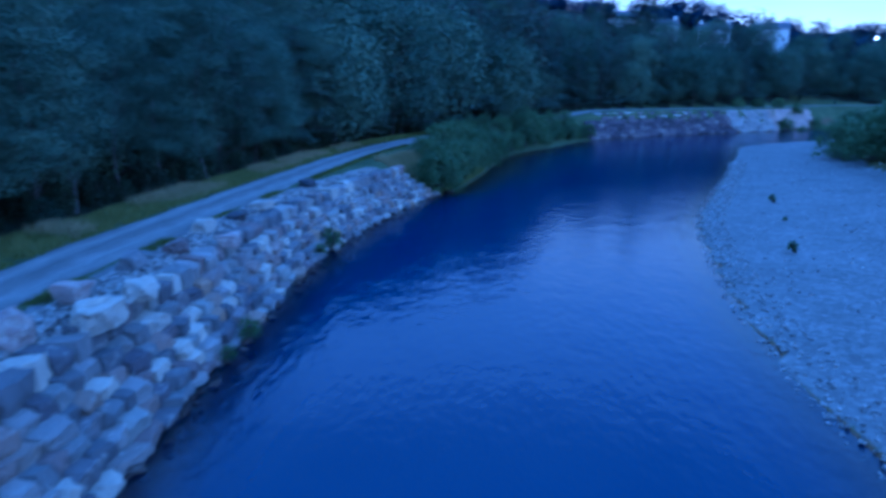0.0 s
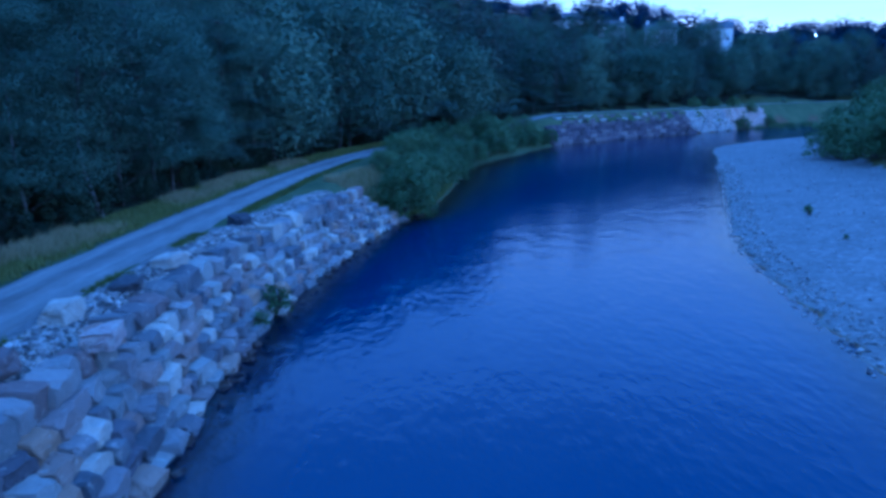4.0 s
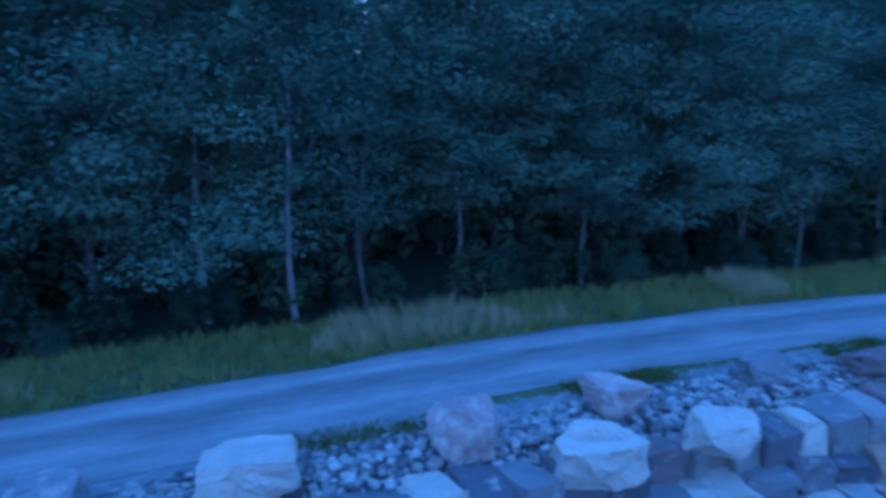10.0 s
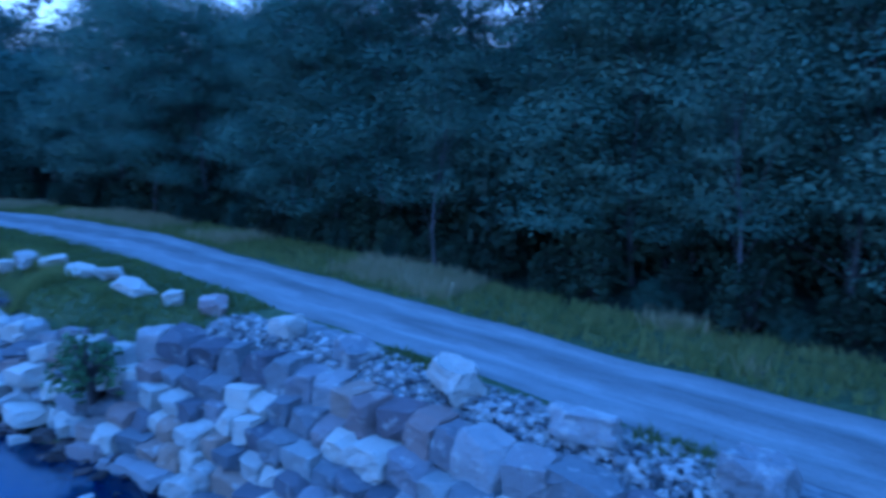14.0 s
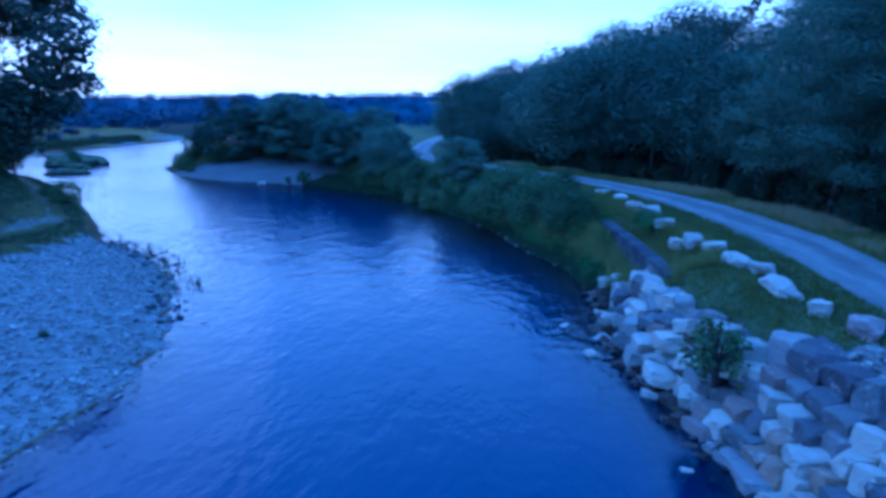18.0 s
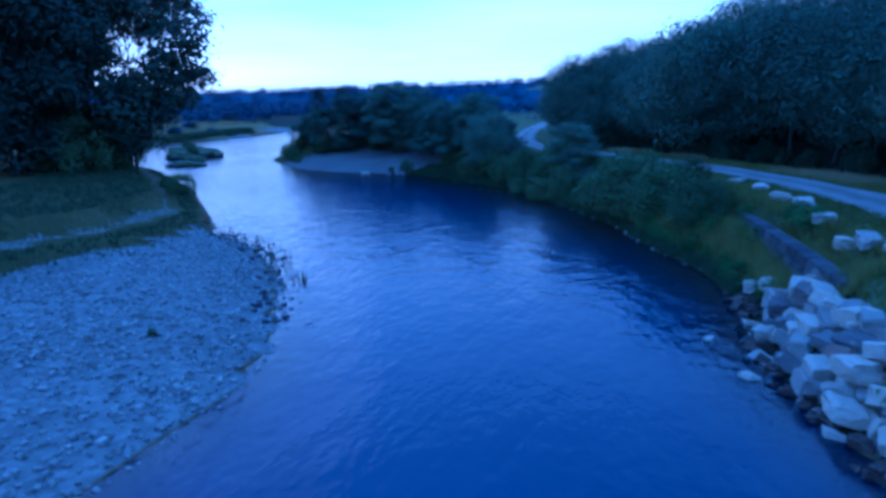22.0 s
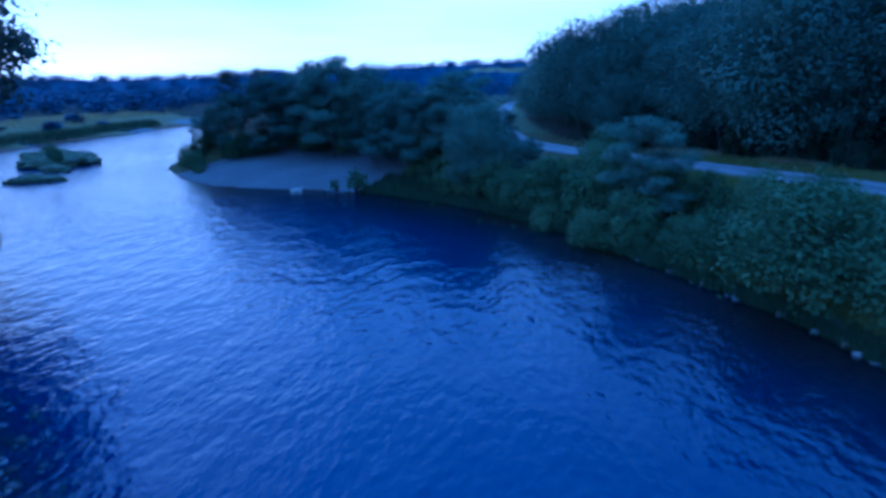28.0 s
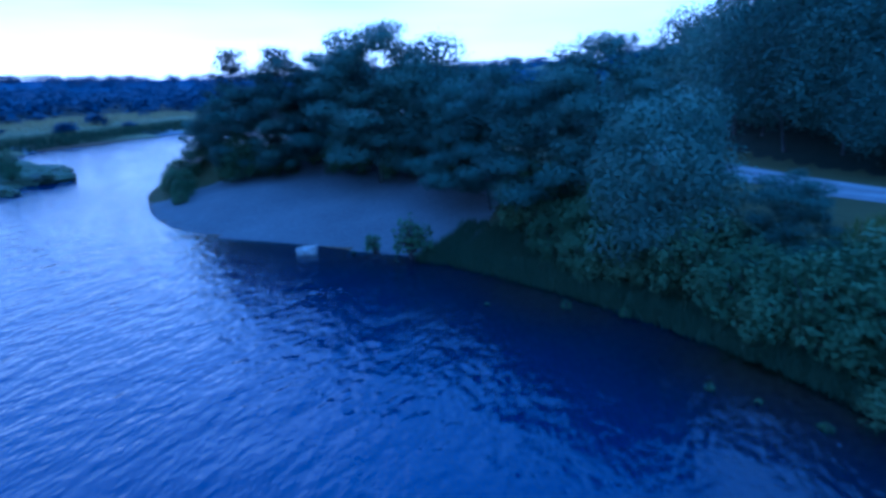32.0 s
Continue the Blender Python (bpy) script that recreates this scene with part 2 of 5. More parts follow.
def ground_mat():
    """Grass, forest floor and gravel, blended with ragged edges by the sheet's zones."""
    m, t, p = node_mat("ground")
    pos = position(t)
    big = noise_tex(t, pos, 0.25, 5)
    fine = noise_tex(t, pos, 5.0, 5, 0.65)
    peb = t.nodes.new("ShaderNodeTexVoronoi")
    peb.inputs["Scale"].default_value = 4.5
    t.links.new(pos, peb.inputs["Vector"])
    vf = maths(t, "ADD", maths(t, "MULTIPLY", big, 0.5), maths(t, "MULTIPLY", fine, 0.5))
    grass = ramp(t, vf, [(0.3, (0.042, 0.056, 0.026)), (0.5, (0.078, 0.098, 0.046)), (0.75, (0.14, 0.146, 0.074))])
    # earth kept near black: leaf shade is part of this colour
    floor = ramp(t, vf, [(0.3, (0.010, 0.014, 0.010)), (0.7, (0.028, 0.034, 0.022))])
    cell = t.nodes.new("ShaderNodeSeparateColor")
    t.links.new(peb.outputs["Color"], cell.inputs[0])
    gravel = mixc(t, 0.6, ramp(t, cell.outputs[0], [(0.0, (0.07, 0.07, 0.07)), (0.6, (0.15, 0.15, 0.147)), (1.0, (0.30, 0.29, 0.28))]),
                  ramp(t, vf, [(0.3, (0.115, 0.115, 0.112)), (0.7, (0.26, 0.255, 0.25))]))
    bed = ramp(t, vf, [(0.3, (0.055, 0.040, 0.024)), (0.55, (0.11, 0.082, 0.050)), (0.8, (0.15, 0.12, 0.075))])
    field = ramp(t, vf, [(0.3, (0.08, 0.09, 0.04)), (0.7, (0.22, 0.21, 0.11))])
    jag = maths(t, "MULTIPLY", maths(t, "SUBTRACT", fine, 0.5), 0.9)

    def zone(label):
        a = t.nodes.new("ShaderNodeAttribute")
        a.attribute_name = label
        v = maths(t, "ADD", a.outputs["Fac"], jag)
        return ramp(t, v, [(0.42, (0, 0, 0)), (0.58, (1, 1, 1))])
    meadow = ramp(t, vf, [(0.3, (0.036, 0.040, 0.016)), (0.55, (0.07, 0.072, 0.028)), (0.75, (0.13, 0.11, 0.06))])
    col = mixc(t, zone("zone_shaded_earth"), mixc(t, zone("zone_meadow"), grass, meadow), floor)
    col = mixc(t, zone("zone_field"), col, field)
    col = mixc(t, zone("zone_gravel"), col, gravel)
    # spit gravel darkened by colour, for the shadow of the trees
    col = mixc(t, zone("zone_spit_shade"), col, ramp(t, vf, [(0.3, (0.085, 0.085, 0.087)), (0.7, (0.17, 0.168, 0.165))]))
    # haze over the far hills, mixed into the ground colour
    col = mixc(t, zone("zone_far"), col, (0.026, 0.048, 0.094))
    col = mixc(t, zone("zone_bed"), col, bed)
    t.links.new(col, p.inputs["Base Color"])
    p.inputs["Roughness"].default_value = 0.95
    p.inputs["Specular IOR Level"].default_value = 0.08
    bump(t, p, maths(t, "ADD", fine, maths(t, "MULTIPLY", peb.outputs["Distance"], -0.4)), 0.7, 0.08)
    return m


def track_mat():
    """Rolled gravel: two paler wheel tracks, a darker crown and ragged sides."""
    m, t, p = node_mat("gravel_track")
    uv = t.nodes.new("ShaderNodeUVMap")
    sep = t.nodes.new("ShaderNodeSeparateXYZ")
    t.links.new(uv.outputs["UV"], sep.inputs[0])
    pos = position(t)
    big = noise_tex(t, pos, 0.5, 5)
    fine = noise_tex(t, pos, 14.0, 5, 0.7)
    u = maths(t, "ADD", sep.outputs[0], maths(t, "MULTIPLY", maths(t, "SUBTRACT", big, 0.5), 0.4))
    wear = ramp(t, u, [(0.0, (0.10, 0.10, 0.10)), (0.16, (0.6, 0.6, 0.6)), (0.28, (1, 1, 1)), (0.42, (0.12, 0.12, 0.12)), (0.56, (0.08, 0.08, 0.08)),
                       (0.72, (1, 1, 1)), (0.86, (0.6, 0.6, 0.6)), (1.0, (0.05, 0.05, 0.05))])
    mp = t.nodes.new("ShaderNodeMapping")
    mp.inputs["Scale"].default_value = (9.0, 1.1, 1.0)
    t.links.new(uv.outputs["UV"], mp.inputs["Vector"])
    streak = noise_tex(t, mp.outputs[0], 1.0, 5, 0.65)
    v = maths(t, "ADD", maths(t, "MULTIPLY", fine, 0.35), maths(t, "MULTIPLY", streak, 0.65))
    low = ramp(t, v, [(0.32, (0.098, 0.096, 0.092)), (0.68, (0.205, 0.202, 0.194))])
    high = ramp(t, v, [(0.32, (0.174, 0.172, 0.165)), (0.68, (0.31, 0.307, 0.292))])
    t.links.new(mixc(t, wear, low, high), p.inputs["Base Color"])
    p.inputs["Roughness"].default_value = 0.95
    p.inputs["Specular IOR Level"].default_value = 0.08
    bump(t, p, fine, 0.6, 0.03)
    return m


def water_mat():
    """River water: deep blue body, clear over the shallows, mirror gloss on a rippled face."""
    m, t, p = node_mat("river_water")
    t.nodes.remove(p)
    pos = position(t)
    mp = t.nodes.new("ShaderNodeMapping")
    mp.inputs["Scale"].default_value = (1.0, 0.55, 1.0)
    mp.inputs["Rotation"].default_value = (0, 0, radians(20))
    t.links.new(pos, mp.inputs["Vector"])
    a = noise_tex(t, mp.outputs[0], 0.9, 3, 0.5)
    b = noise_tex(t, mp.outputs[0], 3.2, 3, 0.5)
    area = noise_tex(t, pos, 0.07, 2)
    sep = t.nodes.new("ShaderNodeSeparateXYZ")
    t.links.new(pos, sep.inputs[0])
    south = t.nodes.new("ShaderNodeMapRange")
    south.inputs["From Min"].default_value = -15
    south.inputs["From Max"].default_value = -60
    south.inputs["To Min"].default_value = 0.95
    south.inputs["To Max"].default_value = 3.4
    t.links.new(sep.outputs[1], south.inputs["Value"])
    h = maths(t, "ADD", maths(t, "MULTIPLY", a, 0.65), maths(t, "MULTIPLY", b, 0.34))
    h = maths(t, "MULTIPLY", maths(t, "MULTIPLY", h, south.outputs[0]), maths(t, "ADD", area, 0.3))
    bp = t.nodes.new("ShaderNodeBump")
    bp.inputs["Strength"].default_value = 0.5
    bp.inputs["Distance"].default_value = 0.16
    t.links.new(h, bp.inputs["Height"])
    shoal = t.nodes.new("ShaderNodeAttribute")
    shoal.attribute_name = "shoal"
    clear = maths(t, "MULTIPLY", shoal.outputs["Fac"], maths(t, "ADD", area, 0.45))
    body = t.nodes.new("ShaderNodeBsdfDiffuse")
    body.inputs["Color"].default_value = (0.0010, 0.0148, 0.066, 1)
    through_it = t.nodes.new("ShaderNodeBsdfTransparent")
    through_it.inputs["Color"].default_value = (0.55, 0.58, 0.56, 1)
    deep = t.nodes.new("ShaderNodeMixShader")
    t.links.new(clear, deep.inputs["Fac"])
    t.links.new(body.outputs[0], deep.inputs[1])
    t.links.new(through_it.outputs[0], deep.inputs[2])
    gloss = t.nodes.new("ShaderNodeBsdfGlossy")
    gloss.inputs["Roughness"].default_value = 0.10
    fr = t.nodes.new("ShaderNodeFresnel")
    fr.inputs["IOR"].default_value = 1.40
    for n in (body, gloss, fr):
        t.links.new(bp.outputs["Normal"], n.inputs["Normal"])
    mx = t.nodes.new("ShaderNodeMixShader")
    t.links.new(fr.outputs[0], mx.inputs["Fac"])
    t.links.new(deep.outputs[0], mx.inputs[1])
    t.links.new(gloss.outputs[0], mx.inputs[2])
    t.links.new(mx.outputs[0], t.nodes["Material Output"].inputs["Surface"])
    return m


M_GROUND, M_TRACK, M_WATER = ground_mat(), track_mat(), water_mat()


# ---- the plan: lines of the place, from south to north ----
def curve_through(pts, n=6):
    """A smooth line through the points (Catmull-Rom)."""
    p = np.array(pts, float)
    p = np.vstack([2 * p[0] - p[1], p, 2 * p[-1] - p[-2]])
    out = []
    for k in range(1, len(p) - 2):
        for s in range(n):
            u = s / n
            out.append(0.5 * ((2 * p[k]) + (p[k + 1] - p[k - 1]) * u + (2 * p[k - 1] - 5 * p[k] + 4 * p[k + 1] - p[k + 2]) * u * u
                              + (-p[k - 1] + 3 * p[k] - 3 * p[k + 1] + p[k + 2]) * u ** 3))
    out.append(p[-2])
    return np.array(out)


WEST = curve_through([(170, -500), (95, -250), (78, -180), (64, -140), (57, -110), (55.5, -93), (57.5, -85), (51, -76), (43, -70), (33, -68.5),
                      (26, -67.2), (18, -62.5), (12, -56.5), (8.2, -51), (3.7, -44), (1.2, -38), (-1.2, -33.5), (-2.4, -28), (-2.4, -23), (-3.3, -19),
                      (-4.4, -15.5), (-5.2, -12), (-5.7, -5), (-5.9, 2), (-5.8, 12), (-5.6, 20), (-4.8, 26), (-3.5, 32), (-1.7, 38.5), (-0.2, 43),
                      (2.5, 48), (5.7, 61), (9.5, 78), (17.5, 92), (27, 107), (37, 115.5), (48, 121.5), (60, 128), (78, 139), (95, 152), (130, 166), (300, 178)])
EAST = curve_through([(230, -500), (150, -300), (122, -220), (106, -155), (102, -125), (99, -108), (95, -95), (89, -86), (76, -74), (63, -63.5), (54.5, -58.5), (47, -53), (40.5, -47),
                      (33, -39), (29.5, -35), (22, -30.7), (15.9, -23.5), (12.5, -17), (12.0, -10), (12.2, 0), (13.4, 11), (14.6, 17), (16.8, 25.5),
                      (19.2, 33), (25, 45), (31, 57), (41, 78), (52, 97), (80, 114), (110, 128), (140, 142), (300, 156)])
TRACK = curve_through([(60, -500), (40, -260), (31, -165), (26, -122), (19.5, -88), (14, -75.5), (7.6, -68), (1.4, -60.5), (-3.9, -53), (-8.2, -43.5), (-10.6, -32.5),
                       (-11.2, -22), (-11.4, -10), (-11.9, 0), (-12.3, 8), (-11.8, 16.7), (-10.9, 27), (-9.4, 40), (-7.8, 52), (-4.0, 68), (3, 86), (13, 103),
                       (29, 121), (44, 131.5), (56, 138), (74, 149), (92, 162), (130, 177), (320, 192)])
GREEN_Y = [-500, -220, -125, -108, -95, -86, -74, -63.5, -58.5, -53, -47, -40, -36, -30, -24, -19, 0, 30, 45, 60, 103, 118, 300]
GREEN_X = [231, 123, 103, 100, 96, 90, 77, 64, 55.5, 48, 41.3, 34, 29.5, 27.3, 26, 26.6, 29, 37, 41.6, 47, 72, 90, 300]
LEVEL = 2.7


def near_line(x, y, line):
    """Distance to a line, the y of its nearest point, and the side (positive: to the west of a line that runs north)."""
    best = np.full(x.shape, 1e9)
    at_y = np.zeros(x.shape)
    side = np.zeros(x.shape)
    for (ax, ay), (bx, by) in zip(line[:-1], line[1:]):
        ux, uy = bx - ax, by - ay
        q = ux * ux + uy * uy
        s = np.clip(((x - ax) * ux + (y - ay) * uy) / q, 0, 1)
        dx, dy = x - ax - s * ux, y - ay - s * uy
        d = dx * dx + dy * dy
        m = d < best
        best = np.where(m, d, best)
        at_y = np.where(m, ay + s * uy, at_y)
        side = np.where(m, ux * dy - uy * dx, side)
    return np.sqrt(best), at_y, np.sign(side)


def step(v):
    v = np.clip(v, 0, 1)
    return v * v * (3 - 2 * v)


def wobble(x, y, s):
    return (np.sin(x * s + 1.3 * np.sin(y * s * 0.7)) + np.sin(y * s * 1.3 + 1.7 * np.sin(x * s * 0.6 + 2.0))
            + 0.5 * np.sin((x + y) * s * 2.3 + 0.5)) / 2.5


def land(x, y):
    """Height and zones of the ground."""
    x, y = np.asarray(x, float), np.asarray(y, float)
    dw, wy, sw = near_line(x, y, WEST)
    de, ey, se = near_line(x, y, EAST)
    dt, ty, st = near_line(x, y, TRACK)
    wet = (sw < 0) & (se > 0) & (y > -495) & (x < 298)
    west = (sw >= 0)
    # west bank
    wall = np.maximum(step((wy + 33) / 4) * step((43 - wy) / 3), step((wy - 105) / 4) * step((154 - wy) / 3))
    rise = 5.5 * (1 - wall) + 2.9 * wall
    bar = step((wx_bar(x, y)))
    rise = rise * (1 - bar) + 22 * bar
    zw = LEVEL * step((dw - 0.35 * wall) / rise) + 0.10 * wobble(x, y, 0.6) * step(dw / 6) * step((dt - 2.5) / 4)
    shelf = step((-24 - wy) / 3) * step((wy + 50) / 4)
    low = 1.3 * step(dw / 2.6) + (LEVEL - 1.3) * step((dw - 3.1) / 0.8)
    zw = zw * (1 - shelf) + low * shelf
    zw = zw + bar * 0.55 * step(dw / 5) * (1 - step((dw - 9) / 8))
    inward = np.where(st > 0, dt, -dt) - 5.2
    zw = zw + 2.1 * step((wy - 100) / 16) * step(dw / 3.5) * (1 - 0.9 * step(inward / 20))
    north = step((y + 10) / 90)
    uphill = step((y - 95) / 40) * (1 - 0.5 * step((x - 80) / 50))
    south = step((-38 - y) / 18) * step((y + 108) / 26)
    cap = 12 + 22 * north * (1 - 0.3 * step((x - 80) / 50)) + 8 * uphill + 10 * south
    slope = 0.25 + 0.31 * north + 0.30 * uphill + 0.22 * south + 0.32 * step((x - 68) / 26) * step((y - 95) / 40)
    up = np.maximum(inward, 0) * slope
    zw = zw + cap * (1 - np.exp(-up / cap)) + np.where(inward > 0, 0.25 * wobble(x, y, 0.35) * step(inward / 6), 0)
    # east bank
    green = x - np.interp(y, GREEN_Y, GREEN_X)
    ze = np.minimum(0.075 * de, 1.0) * (1 - 0.3 * step((de - 9) / 10)) + 0.06 * wobble(x, y, 0.5) * step(de / 3) + 0.75 * step((green + 0.5) / 1.0) + 0.95 * step((green - 4.2 - 0.9 * wobble(x, y, 0.4)) / 0.9)
    # river bed
    bed = -1.4 * step(np.minimum(dw / 2.5, de / 8.0)) - 0.03
    z = np.where(wet, bed, np.where(west, zw + 0.04, ze + 0.03))
    # far hills
    r = np.hypot(x - 10, y)
    az = np.arctan2(x, -y)
    high = 28 + 16 * step((0.55 - np.abs(az - 0.1)) / 0.5) + 7 * wobble(x, y, 0.004)
    z = np.where(r > 560, np.maximum(z, 0.4), z) + high * step((r - 560) / 800)
    # dark earth also fills behind the wall blocks, painting shade into their gaps
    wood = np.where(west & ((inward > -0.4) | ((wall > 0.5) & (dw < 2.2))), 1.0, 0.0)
    far_wood = (r > 200) & ~(west & (r < 400)) & ~wet & ((wobble(x, y, 0.011) + 0.35 * wobble(x, y, 0.03) > -0.2) | (np.abs(az - 0.12) > 0.14) | (r > 1150) | (r < 480))
    wood = np.where(far_wood, 1.0, wood)
    gravel = np.where(~west & ~wet & (green < 0), 1.0, 0.0)
    worn = ~west & ~wet & (green > 2.4 + 0.6 * wobble(x, y, 0.9)) & (green < 4.3 + 0.9 * wobble(x, y, 0.4)) & (y > -62) & (y < 0)
    gravel = np.where(worn, 0.5, gravel)
    gravel = np.where(west & ~wet & (bar > 0.5) & (dw < 10), 1.0, gravel)
    gravel = np.where(west & ~wet & (wall > 0.5) & (dw > 2.2) & (dw < 4.3) & (wy > -15) & (wy < 39), 1.0, gravel)
    field = np.where(~west & ~wet & (y < -80) & ~far_wood, 0.9, 0.0)
    field = np.where((r > 400) & ~far_wood, 1.0, field)
    # mask of the spit where tree shadow is put into the colour
    spit_shade = np.where(west & ~wet & (bar > 0.5) & (dw < 12), 1.0, 0.0)
    return z, wood, gravel, np.where(wet, 1.0, 0.0), field, spit_shade


def wx_bar(x, y):
    """The gravel spit at the river's southern bend."""
    return 1.6 - np.hypot((x - 39) / 13.0, (y + 73) / 9.5) * 1.1


def height(x, y):
    return float(land(np.array([x]), np.array([y]))[0][0])


def graded(lo, a, b, hi, stepfine, grow=1.13):
    """Grid lines: fine between a and b, ever wider to lo and hi."""
    mid = list(np.arange(a, b + 1e-6, stepfine))
    s, v, right = stepfine, b, []
    while v < hi:
        s *= grow
        v += s
        right.append(min(v, hi))
    s, v, left = stepfine, a, []
    while v > lo:
        s *= grow
        v -= s
        left.append(max(v, lo))
    return np.array(left[::-1] + mid + right)


def mesh_object(name, verts, faces, material, parent=None, smooth=False):
    me = bpy.data.meshes.new(name)
    me.from_pydata([tuple(v) for v in verts], [], [tuple(f) for f in faces])
    me.materials.append(material)
    if smooth:
        me.shade_smooth()
    ob = new(name, me)
    ob.parent = parent
    return ob


def part(name, bm, material, parent, label=""):
    me = bpy.data.meshes.new(name)
    bm.to_mesh(me)
    bm.free()
    me.materials.append(material)
    ob = new(name, me)
    ob.parent = parent
    return tagged(ob, label)


def thing(name, m, label, category, group=""):
    ob = new(name)
    ob.empty_display_size = 0.2
    ob.matrix_basis = m
    return tagged(ob, label, category, group)


def build_ground():
    gx = graded(-2400, -34, 62, 2600, 0.8)
    gy = graded(-2600, -98, 118, 2400, 0.8)
    X, Y = np.meshgrid(gx, gy)
    z, wood, gravel, bed, field, spit_shade = land(X.ravel(), Y.ravel())
    Xr, Yr = X.ravel(), Y.ravel()
    nx, ny = len(gx), len(gy)
    verts = np.stack([X.ravel(), Y.ravel(), z], -1)
    i = np.arange(nx * ny).reshape(ny, nx)
    faces = np.stack([i[:-1, :-1], i[:-1, 1:], i[1:, 1:], i[1:, :-1]], -1).reshape(-1, 4)
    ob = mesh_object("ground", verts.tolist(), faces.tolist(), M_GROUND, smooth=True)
    rim = Xr - np.interp(Yr, GREEN_Y, GREEN_X)
    lush = np.where(((rim > -1) & (Yr > -82) & (Yr < 125)) | ((Yr < -42) & (Yr > -92) & (Xr < 60)), 1.0, 0.0)
    for label, vals in (("zone_meadow", lush), ("zone_shaded_earth", wood), ("zone_gravel", gravel), ("zone_bed", bed), ("zone_field", field), ("zone_spit_shade", spit_shade), ("zone_far", np.where((np.hypot(Xr - 10, Yr) > 420) & (wood > 0.5), 1.0, 0.0))):
        at = ob.data.attributes.new(label, "FLOAT", "POINT")
        at.data.foreach_set("value", vals.astype(np.float32))
    tagged(ob, "river valley floor of rough grass, woodland earth, gravel and stony river bed", "ground", kind="structure")


def build_water():
    gx = graded(-60, -12, 60, 330, 1.2)
    gy = graded(-520, -96, 60, 320, 1.2)
    X, Y = np.meshgrid(gx, gy)
    x, y = X.ravel(), Y.ravel()
    dw, wy, _ = near_line(x, y, WEST)
    de, _, _ = near_line(x, y, EAST)
    reach = np.interp(wy, [-70, -44, -34, -26, -16, 40, 60], [6.8, 6.4, 4.0, 2.2, 1.5, 1.8, 5.0])
    shoal = np.maximum(np.exp(-(dw / reach) ** 2.0), 0.8 * np.exp(-(de / 1.4) ** 1.5))
    i = np.arange(len(x)).reshape(len(gy), len(gx))
    faces = np.stack([i[:-1, :-1], i[:-1, 1:], i[1:, 1:], i[1:, :-1]], -1).reshape(-1, 4)
    ob = mesh_object("water", np.stack([x, y, 0 * x], -1).tolist(), faces.tolist(), M_WATER, smooth=True)
    at = ob.data.attributes.new("shoal", "FLOAT", "POINT")
    at.data.foreach_set("value", shoal.astype(np.float32))
    ob.visible_shadow = False
    tagged(ob, "deep blue rippled river water reflecting the dusk sky", "river", kind="structure")


def build_track():
    line = TRACK[(TRACK[:, 1] > -240) & (TRACK[:, 0] < 140)]
    dense = curve_through(line, 3)
    tan = np.gradient(dense, axis=0)
    tan /= np.linalg.norm(tan, axis=1)[:, None]
    nor = np.stack([-tan[:, 1], tan[:, 0]], -1)
    across = np.linspace(-1.62, 1.62, 15)
    prof = [-0.05, 0.015, 0.04, 0.015, 0.0, 0.015, 0.045, 0.055, 0.045, 0.015, 0.0, 0.015, 0.04, 0.015, -0.05]
    verts, uvs = [], []
    for k, (c, n) in enumerate(zip(dense, nor)):
        for a, h in zip(across, prof):
            a2 = a + (0.16 * float(wobble(c[0] * 1.7, c[1], 1.1)) + 0.12 * float(wobble(c[1], a * 3, 0.43))) * (abs(a) / 1.62) ** 3
            q = c + n * a2 * (1 + 0.22 * float(step((-24 - c[1]) / 8) * step((c[1] + 64) / 8)))
            verts.append((q[0], q[1], h))
            uvs.append(((a + 1.62) / 3.24, k * 0.2))
    v = np.array(verts)
    v[:, 2] += land(v[:, 0], v[:, 1])[0] + 0.06
    w = len(across)
    faces = [(k * w + j, k * w + j + 1, (k + 1) * w + j + 1, (k + 1) * w + j) for k in range(len(dense) - 1) for j in range(w - 1)]
    faces = [f[::-1] for f in faces]
    ob = mesh_object("track", v.tolist(), faces, M_TRACK, smooth=True)
    layer = ob.data.uv_layers.new(name="across")
    for lp in ob.data.loops:
        layer.data[lp.index].uv = uvs[lp.vertex_index]
    tagged(ob, "pale gravel track with two wheel tracks beside the river", "track", kind="structure")


build_ground()
build_water()
build_track()


